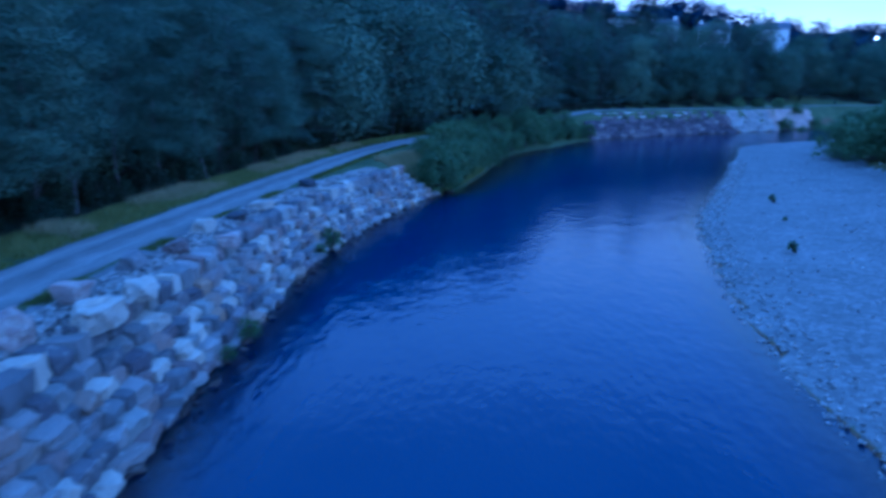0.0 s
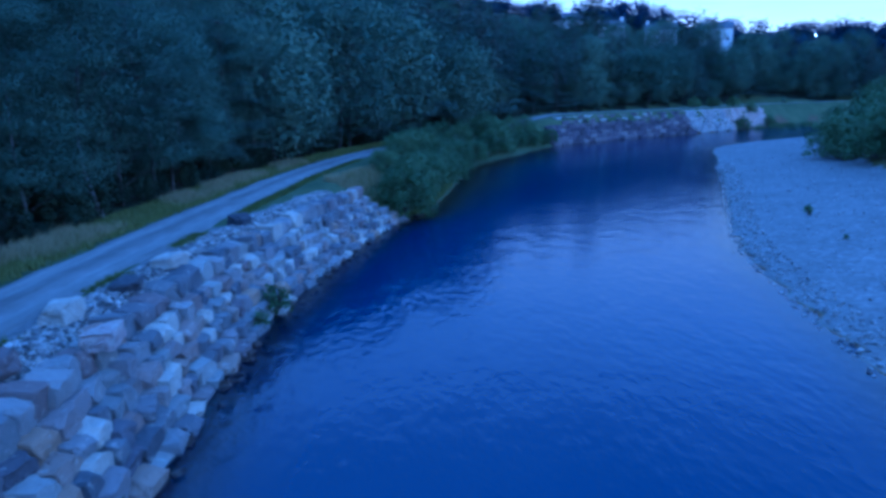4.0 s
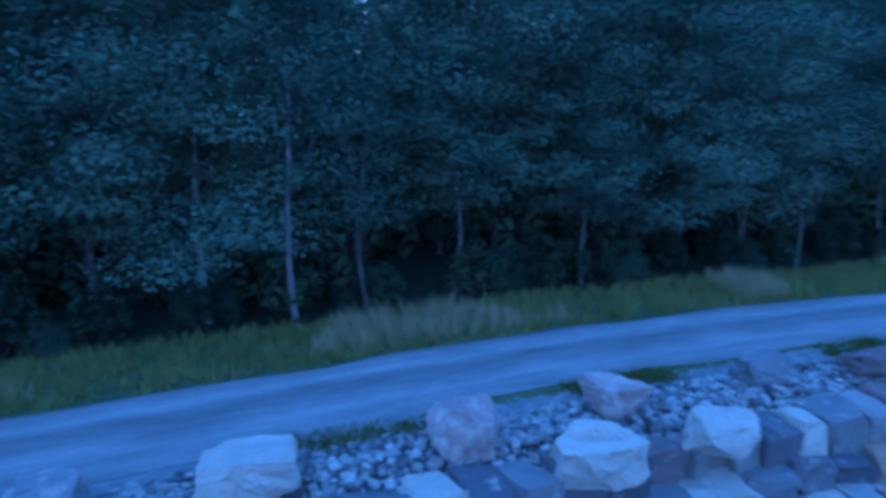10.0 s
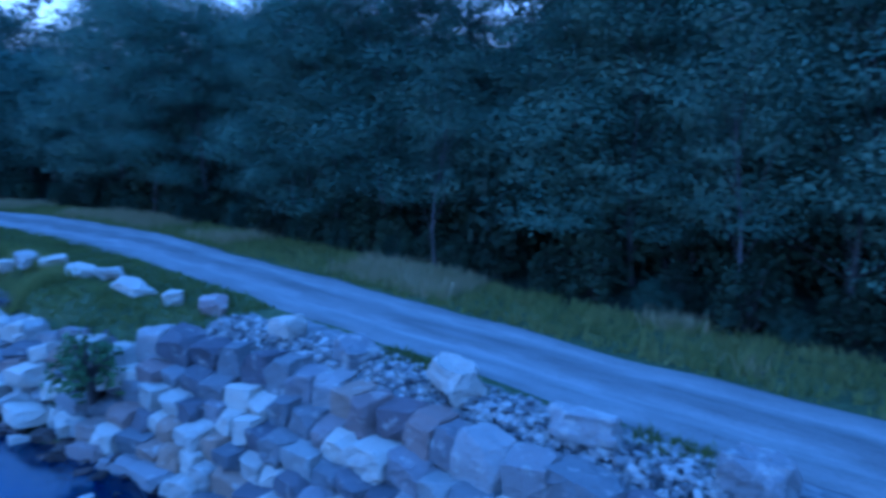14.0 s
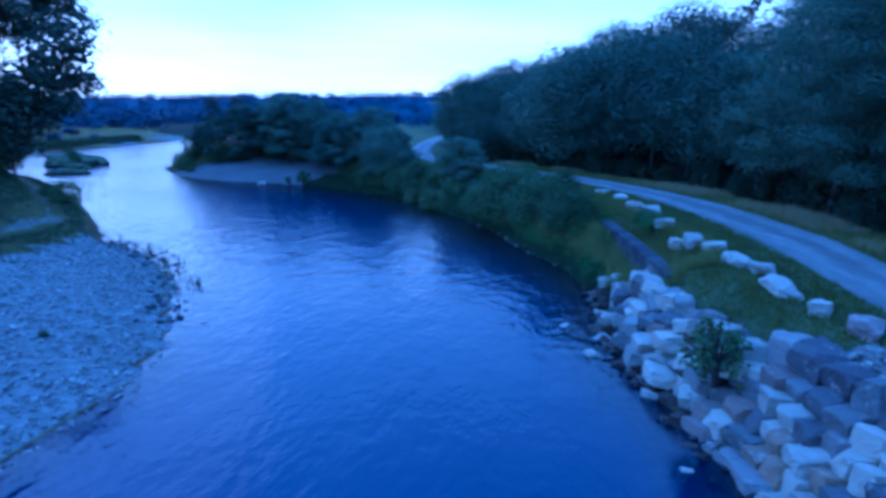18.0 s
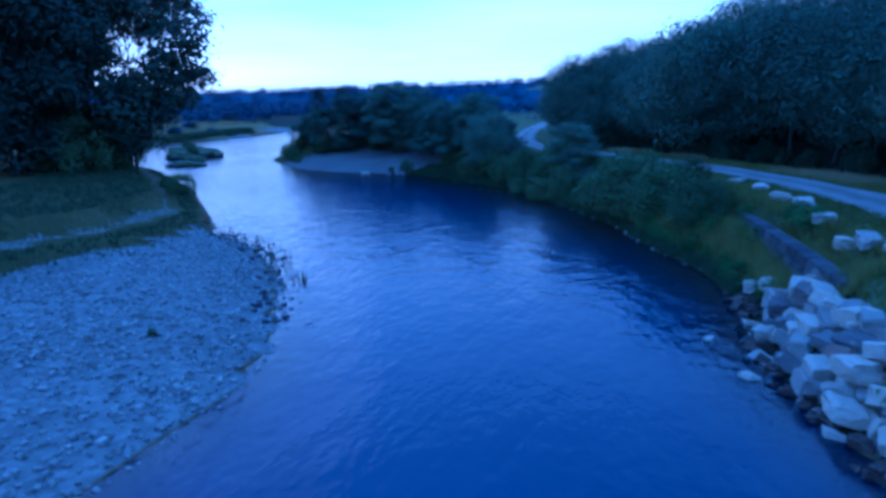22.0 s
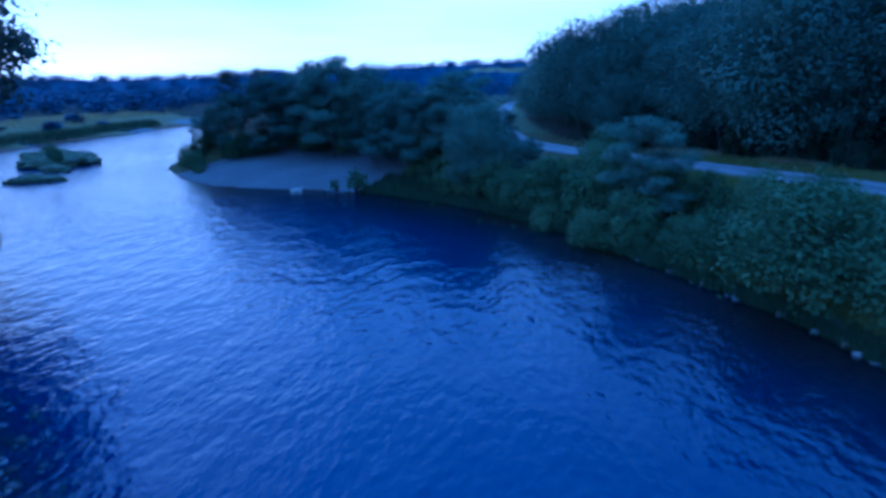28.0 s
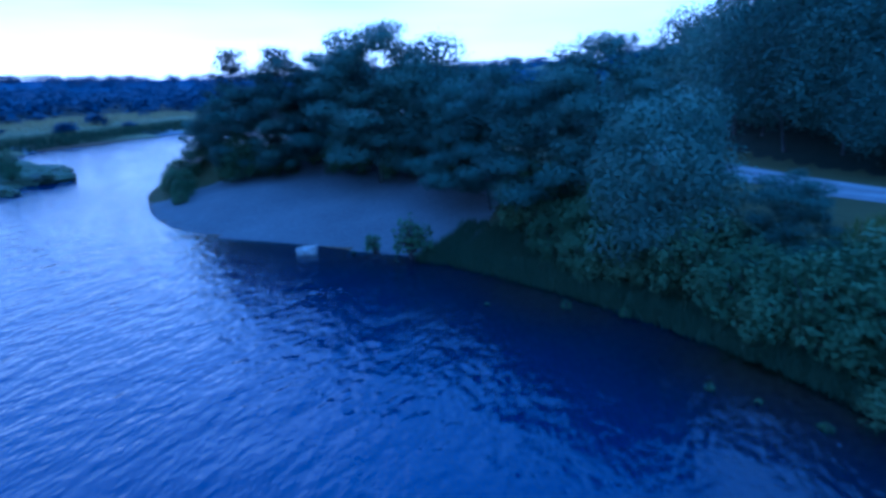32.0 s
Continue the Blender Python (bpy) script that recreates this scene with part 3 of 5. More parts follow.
# ---- stones ----
def rock_mesh(name, seed, material, cuts=9, bevel=0.03, size=(1.0, 0.75, 0.62), deep=(0.66, 0.9), chipped=0.0, fine=1):
    """A quarried block: a box with corners and edges broken off by flat faces."""
    rng = random.Random(seed)
    bm = bmesh.new()
    bmesh.ops.create_cube(bm, size=1.0)
    for _ in range(cuts):
        n = Vector((rng.uniform(-1, 1), rng.uniform(-1, 1), rng.uniform(-0.8, 1))).normalized()
        reach = 0.5 * (abs(n.x) + abs(n.y) + abs(n.z))
        geom = bm.verts[:] + bm.edges[:] + bm.faces[:]
        res = bmesh.ops.bisect_plane(bm, geom=geom, plane_co=n * reach * rng.uniform(*deep), plane_no=n, clear_outer=True)
        edges = [e for e in res["geom_cut"] if isinstance(e, bmesh.types.BMEdge)]
        if edges:
            bmesh.ops.contextual_create(bm, geom=edges)
    bmesh.ops.remove_doubles(bm, verts=bm.verts[:], dist=0.03)
    if bevel:
        bmesh.ops.bevel(bm, geom=bm.edges[:], offset=bevel, segments=1, affect="EDGES", clamp_overlap=True)
    if chipped:
        # broken faces: ledges and hollows where layers have split away
        bmesh.ops.triangulate(bm, faces=bm.faces[:])
        for _ in range(fine):
            long = [e for e in bm.edges if e.calc_length() > 0.22 / fine]
            bmesh.ops.subdivide_edges(bm, edges=long, cuts=1)
            bmesh.ops.triangulate(bm, faces=bm.faces[:])
        bm.normal_update()
        shift = Vector((seed * 1.7, seed * 0.9, seed * 0.3))
        for v in bm.verts:
            n = noise.noise(v.co * 2.3 + shift) + 0.5 * noise.noise(v.co * 6.0 + shift)
            v.co += v.normal * chipped * (round(n * 3) / 3 * 0.7 + 0.5 * n)
    for v in bm.verts:
        v.co += Vector((rng.uniform(-1, 1), rng.uniform(-1, 1), rng.uniform(-1, 1))) * 0.018
        v.co = Vector((v.co.x * size[0], v.co.y * size[1], v.co.z * size[2]))
    bmesh.ops.recalc_face_normals(bm, faces=bm.faces[:])
    me = bpy.data.meshes.new(name)
    bm.to_mesh(me)
    bm.free()
    me.materials.append(material)
    return me


ROCKS = [rock_mesh("boulder_block", 100 + k, M_STONE, cuts=7, bevel=0.02, deep=(0.64, 0.92), chipped=0.075) for k in range(10)]
PALE_ROCKS = [rock_mesh("pale_block", 130 + k, M_PALE, cuts=7, bevel=0.02, deep=(0.62, 0.9), chipped=0.06) for k in range(5)]
BLOCKS = [rock_mesh("wall_boulder", 500 + k, M_STONE, cuts=7, bevel=0.03, size=(1, 1, 1), deep=(0.68, 0.92), chipped=0.07) for k in range(18)]
PALE_BLOCKS = [rock_mesh("pale_wall_boulder", 530 + k, M_PALE, cuts=7, bevel=0.03, size=(1, 1, 1), deep=(0.68, 0.92), chipped=0.07) for k in range(5)]


LENGTHS = {}


def line_at(line, s):
    """Place and direction on a line at the length s."""
    key = (len(line), float(line[0, 0]), float(line[-1, 1]))
    if key not in LENGTHS:
        seg = np.linalg.norm(np.diff(line, axis=0), axis=1)
        LENGTHS[key] = (seg, np.concatenate([[0], np.cumsum(seg)]))
    seg, acc = LENGTHS[key]
    k = int(np.clip(np.searchsorted(acc, s) - 1, 0, len(seg) - 1))
    u = (s - acc[k]) / seg[k]
    d = (line[k + 1] - line[k]) / seg[k]
    return line[k] + (line[k + 1] - line[k]) * u, d, acc[-1]


def join_meshes(name, items, material, parent=None):
    """Many placed meshes as one: items are (mesh, matrix)."""
    verts, faces, base = [], [], 0
    for me, m in items:
        verts += [tuple(m @ v.co) for v in me.vertices]
        faces += [tuple(base + i for i in p.vertices) for p in me.polygons]
        base += len(me.vertices)
    return mesh_object(name, verts, faces, material, parent)


def build_revetment():
    """Stepped courses of squarish blocks, large ones on top; loose pale boulders at the southern end."""
    base = thing("boulder_revetment", Matrix(), "dry-laid river wall of angular grey, purple and rust-stained boulders", "stone wall")
    rng = random.Random(7)
    line = WEST[(WEST[:, 1] > -27.5) & (WEST[:, 1] < 44) & (WEST[:, 0] < 5)]
    total = line_at(line, 0)[2]
    rest = []
    # bottom, height, setback and block lengths of each course
    courses = [(-0.42, 0.62, -0.12, 0.9, 1.5), (0.14, 0.50, 0.26, 0.6, 1.15), (0.58, 0.50, 0.68, 0.55, 1.0), (1.02, 0.48, 1.06, 0.55, 1.05),
               (1.44, 0.52, 1.44, 0.6, 1.1), (1.86, 0.74, 1.90, 0.7, 1.3)]
    for k, (z0, high, inset, short, longest) in enumerate(courses):
        s = rng.uniform(0, 0.6)
        end = total - 0.5 * k
        while s < end:
            long = rng.uniform(short, longest) * 0.88
            c, d, _ = line_at(line, s + long / 2)
            nrm = Vector((-d[1], d[0], 0))
            ang = math.degrees(math.atan2(d[1], d[0]))
            loose = c[1] < -16.5
            if loose:
                long = rng.uniform(0.7, 1.25)
                p = Vector((c[0], c[1], z0 + 0.2)) + nrm * (inset * 0.9 + 0.35 + rng.uniform(-0.4, 0.4))
                m = pose(p.x, p.y, p.z + rng.uniform(-0.12, 0.12) - 0.2 * (k == 5), rng.uniform(-20, 14), rng.uniform(-16, 16), ang + rng.uniform(-35, 35))
                m = m @ Matrix.Diagonal((long, rng.uniform(0.8, 1.2), rng.uniform(0.6, 0.95), 1))
                me = rng.choice(PALE_ROCKS if rng.random() < 0.5 else ROCKS)
            else:
                deep = rng.uniform(0.8, 1.05)
                tall = high * rng.uniform(0.92, 1.16)
                p = Vector((c[0], c[1], z0 + tall / 2)) + nrm * (inset + deep / 2 + rng.uniform(-0.15, 0.15))
                m = pose(p.x, p.y, p.z, rng.uniform(-8, 8), rng.uniform(-8, 8), ang + rng.uniform(-12, 12) + rng.choice((0, 180)))
                m = m @ Matrix.Diagonal((long * 1.02, deep, tall * 1.06, 1))
                me = rng.choice(PALE_BLOCKS if rng.random() < 0.16 else BLOCKS)
            if -14 < c[1] < 19:
                ob = new("boulder", me)
                ob.parent = base
                ob.matrix_basis = m
            else:
                rest.append((me, m))
            s += long * (0.8 if loose else 0.99)
    for name, mats in (("rubble", M_STONE), ("pale_rubble", M_PALE)):
        ob = join_meshes(name, [r for r in rest if r[0].materials[0] == mats], mats, base)
        tagged(ob, kind="stuff")


build_revetment()


# ---- plants ----
def leaf_quads(rng, centres, radii, counts, size, flat=0.5, shell=0.55, slim=0.55):
    """Small leaf sprays scattered in soft-edged clumps: vertices and faces of single quads."""
    V = []
    for c, r, n in zip(centres, radii, counts):
        u = rng.normal(size=(n, 3))
        u /= np.linalg.norm(u, axis=1)[:, None]
        rad = (shell + (1 - shell) * rng.random(n)) ** 1.0
        rad *= 1 + 0.18 * rng.normal(size=n)
        p = np.array(c) + u * rad[:, None] * np.array(r)
        nrm = u * (1 - flat) + np.array([0, 0, 1.0]) * flat + 0.13 * rng.normal(size=(n, 3))
        nrm /= np.linalg.norm(nrm, axis=1)[:, None]
        a = np.cross(nrm, rng.normal(size=(n, 3)))
        a /= np.linalg.norm(a, axis=1)[:, None] + 1e-9
        b = np.cross(nrm, a)
        s = size * (0.55 + 0.9 * rng.random(n))[:, None]
        V.append(np.stack([p - a * s * 0.8 - b * s * slim * 1.1, p - a * s * 0.8 + b * s * slim * 1.1, p + a * s * 1.2], 1))
    V = np.concatenate(V)
    F = np.arange(len(V) * 3).reshape(-1, 3)
    return V.reshape(-1, 3), F


def tube(verts, faces, pts, radii, sides=6):
    base = len(verts)
    for k, (p, r) in enumerate(zip(pts, radii)):
        p = Vector(p)
        a = Vector(pts[min(k + 1, len(pts) - 1)]) - Vector(pts[max(k - 1, 0)])
        q = a.to_track_quat("Z", "Y")
        for j in range(sides):
            w = 2 * math.pi * j / sides
            verts.append(tuple(p + q @ Vector((math.cos(w) * r, math.sin(w) * r, 0))))
    for k in range(len(pts) - 1):
        for j in range(sides):
            a, b = base + k * sides + j, base + k * sides + (j + 1) % sides
            faces.append((a, b, b + sides, a + sides))
    faces.append(tuple(base + (len(pts) - 1) * sides + j for j in range(sides)))


def make_tree(name, seed, kind, tall, leaves, leaf, bark, foliage, label, group):
    rng = np.random.default_rng(seed)
    tree = thing(name, Matrix(), label, "tree", group)
    tv, tf, bv, bf = [], [], [], []
    lean = rng.normal(size=2) * 0.035
    bend = rng.normal(size=2) * 0.25
    hs = np.concatenate([[-0.4, 0.25], np.linspace(0.9, tall * (0.96 if kind == "pine" else 0.72), 6)])
    r0 = 0.009 * tall + 0.03
    pts = [(lean[0] * h + bend[0] * math.sin(h * 0.5), lean[1] * h + bend[1] * math.sin(h * 0.4), h) for h in hs]
    tube(tv, tf, pts, [r0 * (1 - 0.88 * k / 7) * (1.35 if k == 0 else 1) for k in range(8)])
    centres, radii = [], []

    def on_trunk(h):
        return np.array([lean[0] * h + bend[0] * math.sin(h * 0.5), lean[1] * h + bend[1] * math.sin(h * 0.4), h])
    if kind == "pine":
        h = tall * rng.uniform(0.07, 0.14)
        while h < tall * 0.99:
            f = (h - tall * 0.22) / (tall * 0.78)
            reach = (0.23 * tall) * (1 - f) ** 0.75 * rng.uniform(0.7, 1.15) + 0.35
            for _ in range(rng.integers(2, 5)):
                w = rng.uniform(0, 2 * math.pi)
                out = np.array([math.cos(w), math.sin(w), 0])
                o = on_trunk(h)
                tip = o + out * reach + np.array([0, 0, reach * rng.uniform(-0.12, 0.22)])
                if leaves > 1000 or len(centres) % 8 == 0:
                    tube(bv, bf, [tuple(o), tuple(o * 0.5 + tip * 0.5 + np.array([0, 0, 0.1])), tuple(tip)], [0.05, 0.03, 0.012], 3)
                for q in (0.5, 0.95):
                    centres.append(o + (tip - o) * q + rng.normal(size=3) * 0.15)
                    radii.append((0.28 * reach + 0.3, 0.28 * reach + 0.3, 0.16 + 0.06 * reach))
            h += tall * rng.uniform(0.045, 0.075)
        flat = 0.65
    elif kind == "dome":
        wide = tall * rng.uniform(0.33, 0.40)
        for k in range(32):
            u = 1 - 1.86 * (k + 0.5) / 32
            w = k * 2.39996 + rng.uniform(-0.3, 0.3)
            q = math.sqrt(1 - u * u)
            e = rng.uniform(0.66, 0.92)
            tip = on_trunk(tall * 0.5) + np.array([math.cos(w) * q * wide, math.sin(w) * q * wide, u * 0.44 * tall]) * e
            s = tall * rng.uniform(0.10, 0.165)
            if leaves > 1000 and k % 2 == 0 or k % 8 == 0:
                o = on_trunk(max(0.12 * tall, tip[2] * 0.55))
                tube(bv, bf, [tuple(o), tuple(o * 0.45 + tip * 0.55), tuple(tip)], [0.2 * r0, 0.12 * r0, 0.012], 3)
            centres.append(tip)
            radii.append((s * 1.15, s * 1.15, s * 0.8))
        flat = 0.3
    elif kind == "tier":
        wide = tall * (rng.uniform(0.25, 0.31) if tall > 10.5 else 0.37)
        for k in range(30):
            f = 0.18 + 0.80 * (k + 0.5) / 30
            w = k * 2.39996 + rng.uniform(-0.5, 0.5)
            reach = wide * math.sqrt(max(0.04, 1 - ((f - 0.5) / 0.56) ** 2)) * rng.uniform(0.35, 1.08)
            tip = on_trunk(f * tall) + np.array([math.cos(w) * reach, math.sin(w) * reach, 0])
            o = on_trunk(max(0.1, f - 0.14) * tall * 0.85)
            tube(bv, bf, [tuple(o), tuple(o * 0.45 + tip * 0.55 - np.array([0, 0, 0.12])), tuple(tip)], [0.2 * r0, 0.12 * r0, 0.012], 3)
            s = tall * rng.uniform(0.075, 0.125)
            centres.append(tip)
            radii.append((s * 1.35, s * 1.35, s * 0.5))
            centres.append(tip + np.array([rng.uniform(-1, 1) * s, rng.uniform(-1, 1) * s, rng.uniform(-0.5, 0.4) * s]))
            radii.append((s * 0.8, s * 0.8, s * 0.38))
        flat = 0.5
    elif kind == "scots":
        for k in range(16):
            f = 0.5 + 0.5 * (k / 15) ** 0.8
            w = k * 2.4
            reach = tall * 0.2 * (1.15 - f) * 2.0 * rng.uniform(0.5, 1.0)
            o = on_trunk(f * tall * 0.92)
            tip = o + np.array([math.cos(w) * reach, math.sin(w) * reach, 0.05 * tall])
            tube(bv, bf, [tuple(o), tuple(o * 0.5 + tip * 0.5), tuple(tip)], [0.25 * r0, 0.15 * r0, 0.012], 3)
            s = tall * rng.uniform(0.07, 0.11)
            centres.append(tip)
            radii.append((s * 1.35, s * 1.35, s * 0.5))
        flat = 0.6
    else:
        n = 15 if kind == "birch" else 30
        for k in range(n):
            f = rng.uniform(0.42 if kind == "birch" else 0.16, 0.92 if kind == "spread" else 0.98)
            w = k * 2.4 + rng.uniform(-0.6, 0.6)
            fill = rng.uniform(0.35, 1.0)
            reach = tall * (0.17 if kind == "birch" else 0.27) * math.sqrt(max(0.05, 1 - ((f - 0.58) / 0.46) ** 2)) * fill
            o = on_trunk(max(0.25, f - 0.22) * tall * 0.8)
            tip = on_trunk(f * tall) + np.array([math.cos(w), math.sin(w), 0]) * reach
            if leaves > 1000 or k % 4 == 0:
                tube(bv, bf, [tuple(o), tuple(o * 0.45 + tip * 0.55 - np.array([0, 0, 0.15])), tuple(tip)], [0.22 * r0, 0.13 * r0, 0.012], 3)
            s = tall * rng.uniform(0.10, 0.165)
            centres.append(tip)
            radii.append((s * 1.15, s * 1.15, s * 0.72))
            for _ in range(2):
                centres.append(tip + rng.normal(size=3) * s * 0.6)
                radii.append((s * 0.6, s * 0.6, s * 0.4))
        flat = 0.45
    vol = np.array([r[0] * r[1] for r in radii])
    counts = np.maximum((leaves * vol / vol.sum()).astype(int), 4)
    lv, lf = leaf_quads(rng, centres, radii, counts, leaf, flat, 0.4 if kind == "pine" else 0.82 if kind in ("dome", "tier") else 0.55, 0.36 if kind == "pine" else 0.55)
    mesh_object("trunk", tv, tf, bark, tree, True)
    tagged(mesh_object("branching", bv, bf, M_BARK, tree, True), kind="stuff")
    tagged(mesh_object("crown", lv.tolist(), lf.tolist(), foliage, tree), kind="stuff")
    return tree


def make_shrub(name, seed, wide, tall, leaves, leaf, foliage, label, group, lobes=16):
    """A rounded bush: leafy lobes over a low dome, down to the ground."""
    rng = np.random.default_rng(seed)
    bush = thing(name, Matrix(), label, "shrub", group)
    tv, tf, centres, radii = [], [], [], []
    for k in range(lobes):
        w = k * 2.39996 + rng.uniform(-0.4, 0.4)
        q = math.sqrt((k + 0.5) / lobes)
        top = tall * (0.84 * math.sqrt(max(0.0, 1 - (q * 0.93) ** 2)) + 0.02) * rng.uniform(0.8, 1.08)
        tip = np.array([math.cos(w) * wide * 0.42 * q, math.sin(w) * wide * 0.42 * q, top])
        tube(tv, tf, [(0.03 * k, 0, -0.2), tuple(tip * 0.5 + np.array([0, 0, 0.12])), tuple(tip)], [0.035, 0.025, 0.01], 4)
        s = wide * rng.uniform(0.12, 0.19)
        centres += [tip, tip * np.array([1, 1, 0.45])]
        radii += [(s, s, tall * 0.17), (s * 0.95, s * 0.95, tall * 0.2)]
    vol = np.array([r[0] * r[1] for r in radii])
    counts = np.maximum((leaves * vol / vol.sum()).astype(int), 4)
    lv, lf = leaf_quads(rng, centres, radii, counts, leaf, 0.3, 0.7)
    tagged(mesh_object("branching", tv, tf, M_BARK, bush, True), kind="stuff")
    tagged(mesh_object("foliage", lv.tolist(), lf.tolist(), foliage, bush), kind="stuff")
    return bush


def put_copies(kinds, spots):
    """The first spot of each kind takes the original, the rest take copies."""
    used = set()
    for k, (x, y, z, turn, s) in spots:
        m = Matrix.LocRotScale((x, y, z), Euler((0, 0, turn)), (s, s, s))
        if k in used:
            copy_thing(kinds[k], m)
        else:
            kinds[k].matrix_basis = m
            used.add(k)
    for k, ob in enumerate(kinds):
        if k not in used:
            for o in (*ob.children_recursive, ob):
                bpy.data.objects.remove(o)


def forest_spots():
    """Trees west of the track, row behind row up the hillside: the wood's edge, and the rest."""
    rng = random.Random(21)
    edge, hill = [], []
    total = line_at(TRACK, 0)[2]
    for row, off in enumerate((6.4, 9.2, 12.8, 17, 21.5, 27, 33.5, 41, 50)):
        s = 0.0
        while s < total:
            c, d, _ = line_at(TRACK, s)
            o = off + rng.uniform(-1.3, 1.3)
            x, y = c[0] - d[1] * o, c[1] + d[0] * o
            gap = (2.5 if row < 2 else 3.0 if row < 4 else 6.0) * rng.uniform(0.75, 1.3)
            if -128 < y < 215 and x < 150 and (row < 6 or y > 50):
                size = np.interp(y, [-110, -97, -84, -70, -55, -42, -30, 50, 62, 100], [0.68, 0.84, 0.97, 1.12, 1.20, 1.10, 0.98, 1.0, 1.2, 1.2])
                if x > 20 and y > 50:
                    size = np.interp(o, [6, 20, 50], [0.88, 0.80, 0.26])
                if row > 1 and -38 < y < 48:
                    size *= 1.2
                (edge if row < 2 and -46 < y < 60 else hill).append((x, y, size))
            s += gap * 1.75 if c[1] < -28 else gap if c[1] < 62 else gap * 1.3
    return edge, hill


def build_forest():
    rng = random.Random(5)
    lab_p = "tall conifer with layered dark green boughs at the wood's edge"
    lab_b = "slender broadleaved tree with pale trunk at the wood's edge"
    kinds = [make_tree("conifer", 31 + k, "pine", 13.0 + 0.7 * k, 22000, 0.080, M_BARK, M_PINE, lab_p, "trees of the wood's edge") for k in range(4)]
    kinds += [make_tree("broadleaf_tree", 41 + k, "tier", 11.0 + k, 30000, 0.056, M_BIRCH if k == 1 else M_BARK, M_LEAF, lab_b, "trees of the wood's edge") for k in range(4)]
    lite = [make_tree("hillside_conifer", 51 + k, "pine", 13.5, 2800, 0.20, M_BARK, M_PINE, "dark conifer of the hillside wood", "trees of the hillside") for k in range(3)]
    lite += [make_tree("hillside_tree", 61 + k, "dome", 12.5, 5000, 0.175, M_BARK, M_LEAF, "rounded broadleaved tree of the hillside wood", "trees of the hillside") for k in range(3)]
    slope = [make_tree("slope_tree", 161 + k, "dome", 12.5, 12000, 0.12, M_BARK, M_OAK, "rounded broadleaved tree on the wooded slope above the track", "trees of the slope") for k in range(3)]
    slope += [make_tree("slope_conifer", 171, "pine", 13.0, 1700, 0.30, M_BARK, M_OAK, "dark conifer on the wooded slope above the track", "trees of the slope")]
    birch = [make_tree("birch_tree", 181 + k, "birch", 13.0, 9000, 0.065, M_GREYBARK if k else M_BIRCH, M_LEAF, "tall thin tree with a bare grey trunk at the wood's edge" if k else "tall thin birch with a bare pale trunk at the wood's edge", "birches of the wood's edge") for k in range(2)]
    spots = [(-15.4, 33.2, 1.0), (-16.9, 1.95, 0.8), (-17.3, 4.1, 0.65), (-16.4, -15.9, 0.95), (-17.1, 20.2, 0.9), (-16.7, 24.1, 1.0), (-17.7, 11.4, 0.85), (-17.9, 6.9, 1.05), (-17.2, -5.5, 1.0), (-14.0, 48.0, 0.9)]
    put_copies(birch, [(0 if k in (0, 1) else 1, (x, y, height(x, y) - 0.1, 1.9 * k, f)) for k, (x, y, f) in enumerate(spots)])
    edge, hill = forest_spots()
    edge = [p for p in edge if min((p[0] - x) ** 2 + (p[1] - y) ** 2 for x, y, _ in spots) > 4.5]
    bend = [p for p in hill if -112 < p[1] < -28]
    hill = [p for p in hill if not -112 < p[1] < -28]
    zb = land([p[0] for p in bend], [p[1] for p in bend])[0]
    put_copies(slope, [(rng.choice((0, 1, 2, 0, 1, 2, 3) if y > -66 else (0, 1, 2)), (x, y, z - 0.1, rng.uniform(0, 6.28), f * rng.uniform(0.74, 1.16))) for (x, y, f), z in zip(bend, zb)])
    ze = land([p[0] for p in edge], [p[1] for p in edge])[0]
    zh = land([p[0] for p in hill], [p[1] for p in hill])[0]
    put_copies(kinds, [(rng.choice((0, 2, 4, 5, 6, 7, 4, 5, 6, 7, 5, 6)), (x, y, z - 0.1, rng.uniform(0, 6.28), f * rng.uniform(0.8, 1.12))) for (x, y, f), z in zip(edge, ze)])
    put_copies(lite, [(rng.choice((0, 1, 2, 3, 4, 5) if y > -45 else (0, 3, 4, 5, 3, 4, 5)), (x, y, z - 0.1, rng.uniform(0, 6.28), f * rng.uniform(0.82, 1.12))) for (x, y, f), z in zip(hill, zh)])


build_forest()


def spots_on(line, lo, hi, gap, off, jitter, rng, tall):
    """Places strung along a line between two lengths."""
    out = []
    s = lo
    while s < hi:
        c, d, _ = line_at(line, s)
        o = off + rng.uniform(-jitter, jitter)
        x, y = c[0] - d[1] * o, c[1] + d[0] * o
        out.append((x, y, height(x, y) - 0.08, rng.uniform(0, 6.28), tall * rng.uniform(0.7, 1.25)))
        s += gap * rng.uniform(0.7, 1.3)
    return out


def length_at(line, y):
    """The length along a line at which it first reaches y."""
    acc = np.concatenate([[0], np.cumsum(np.linalg.norm(np.diff(line, axis=0), axis=1))])
    return float(acc[int(np.argmax(line[:, 1] > y))])


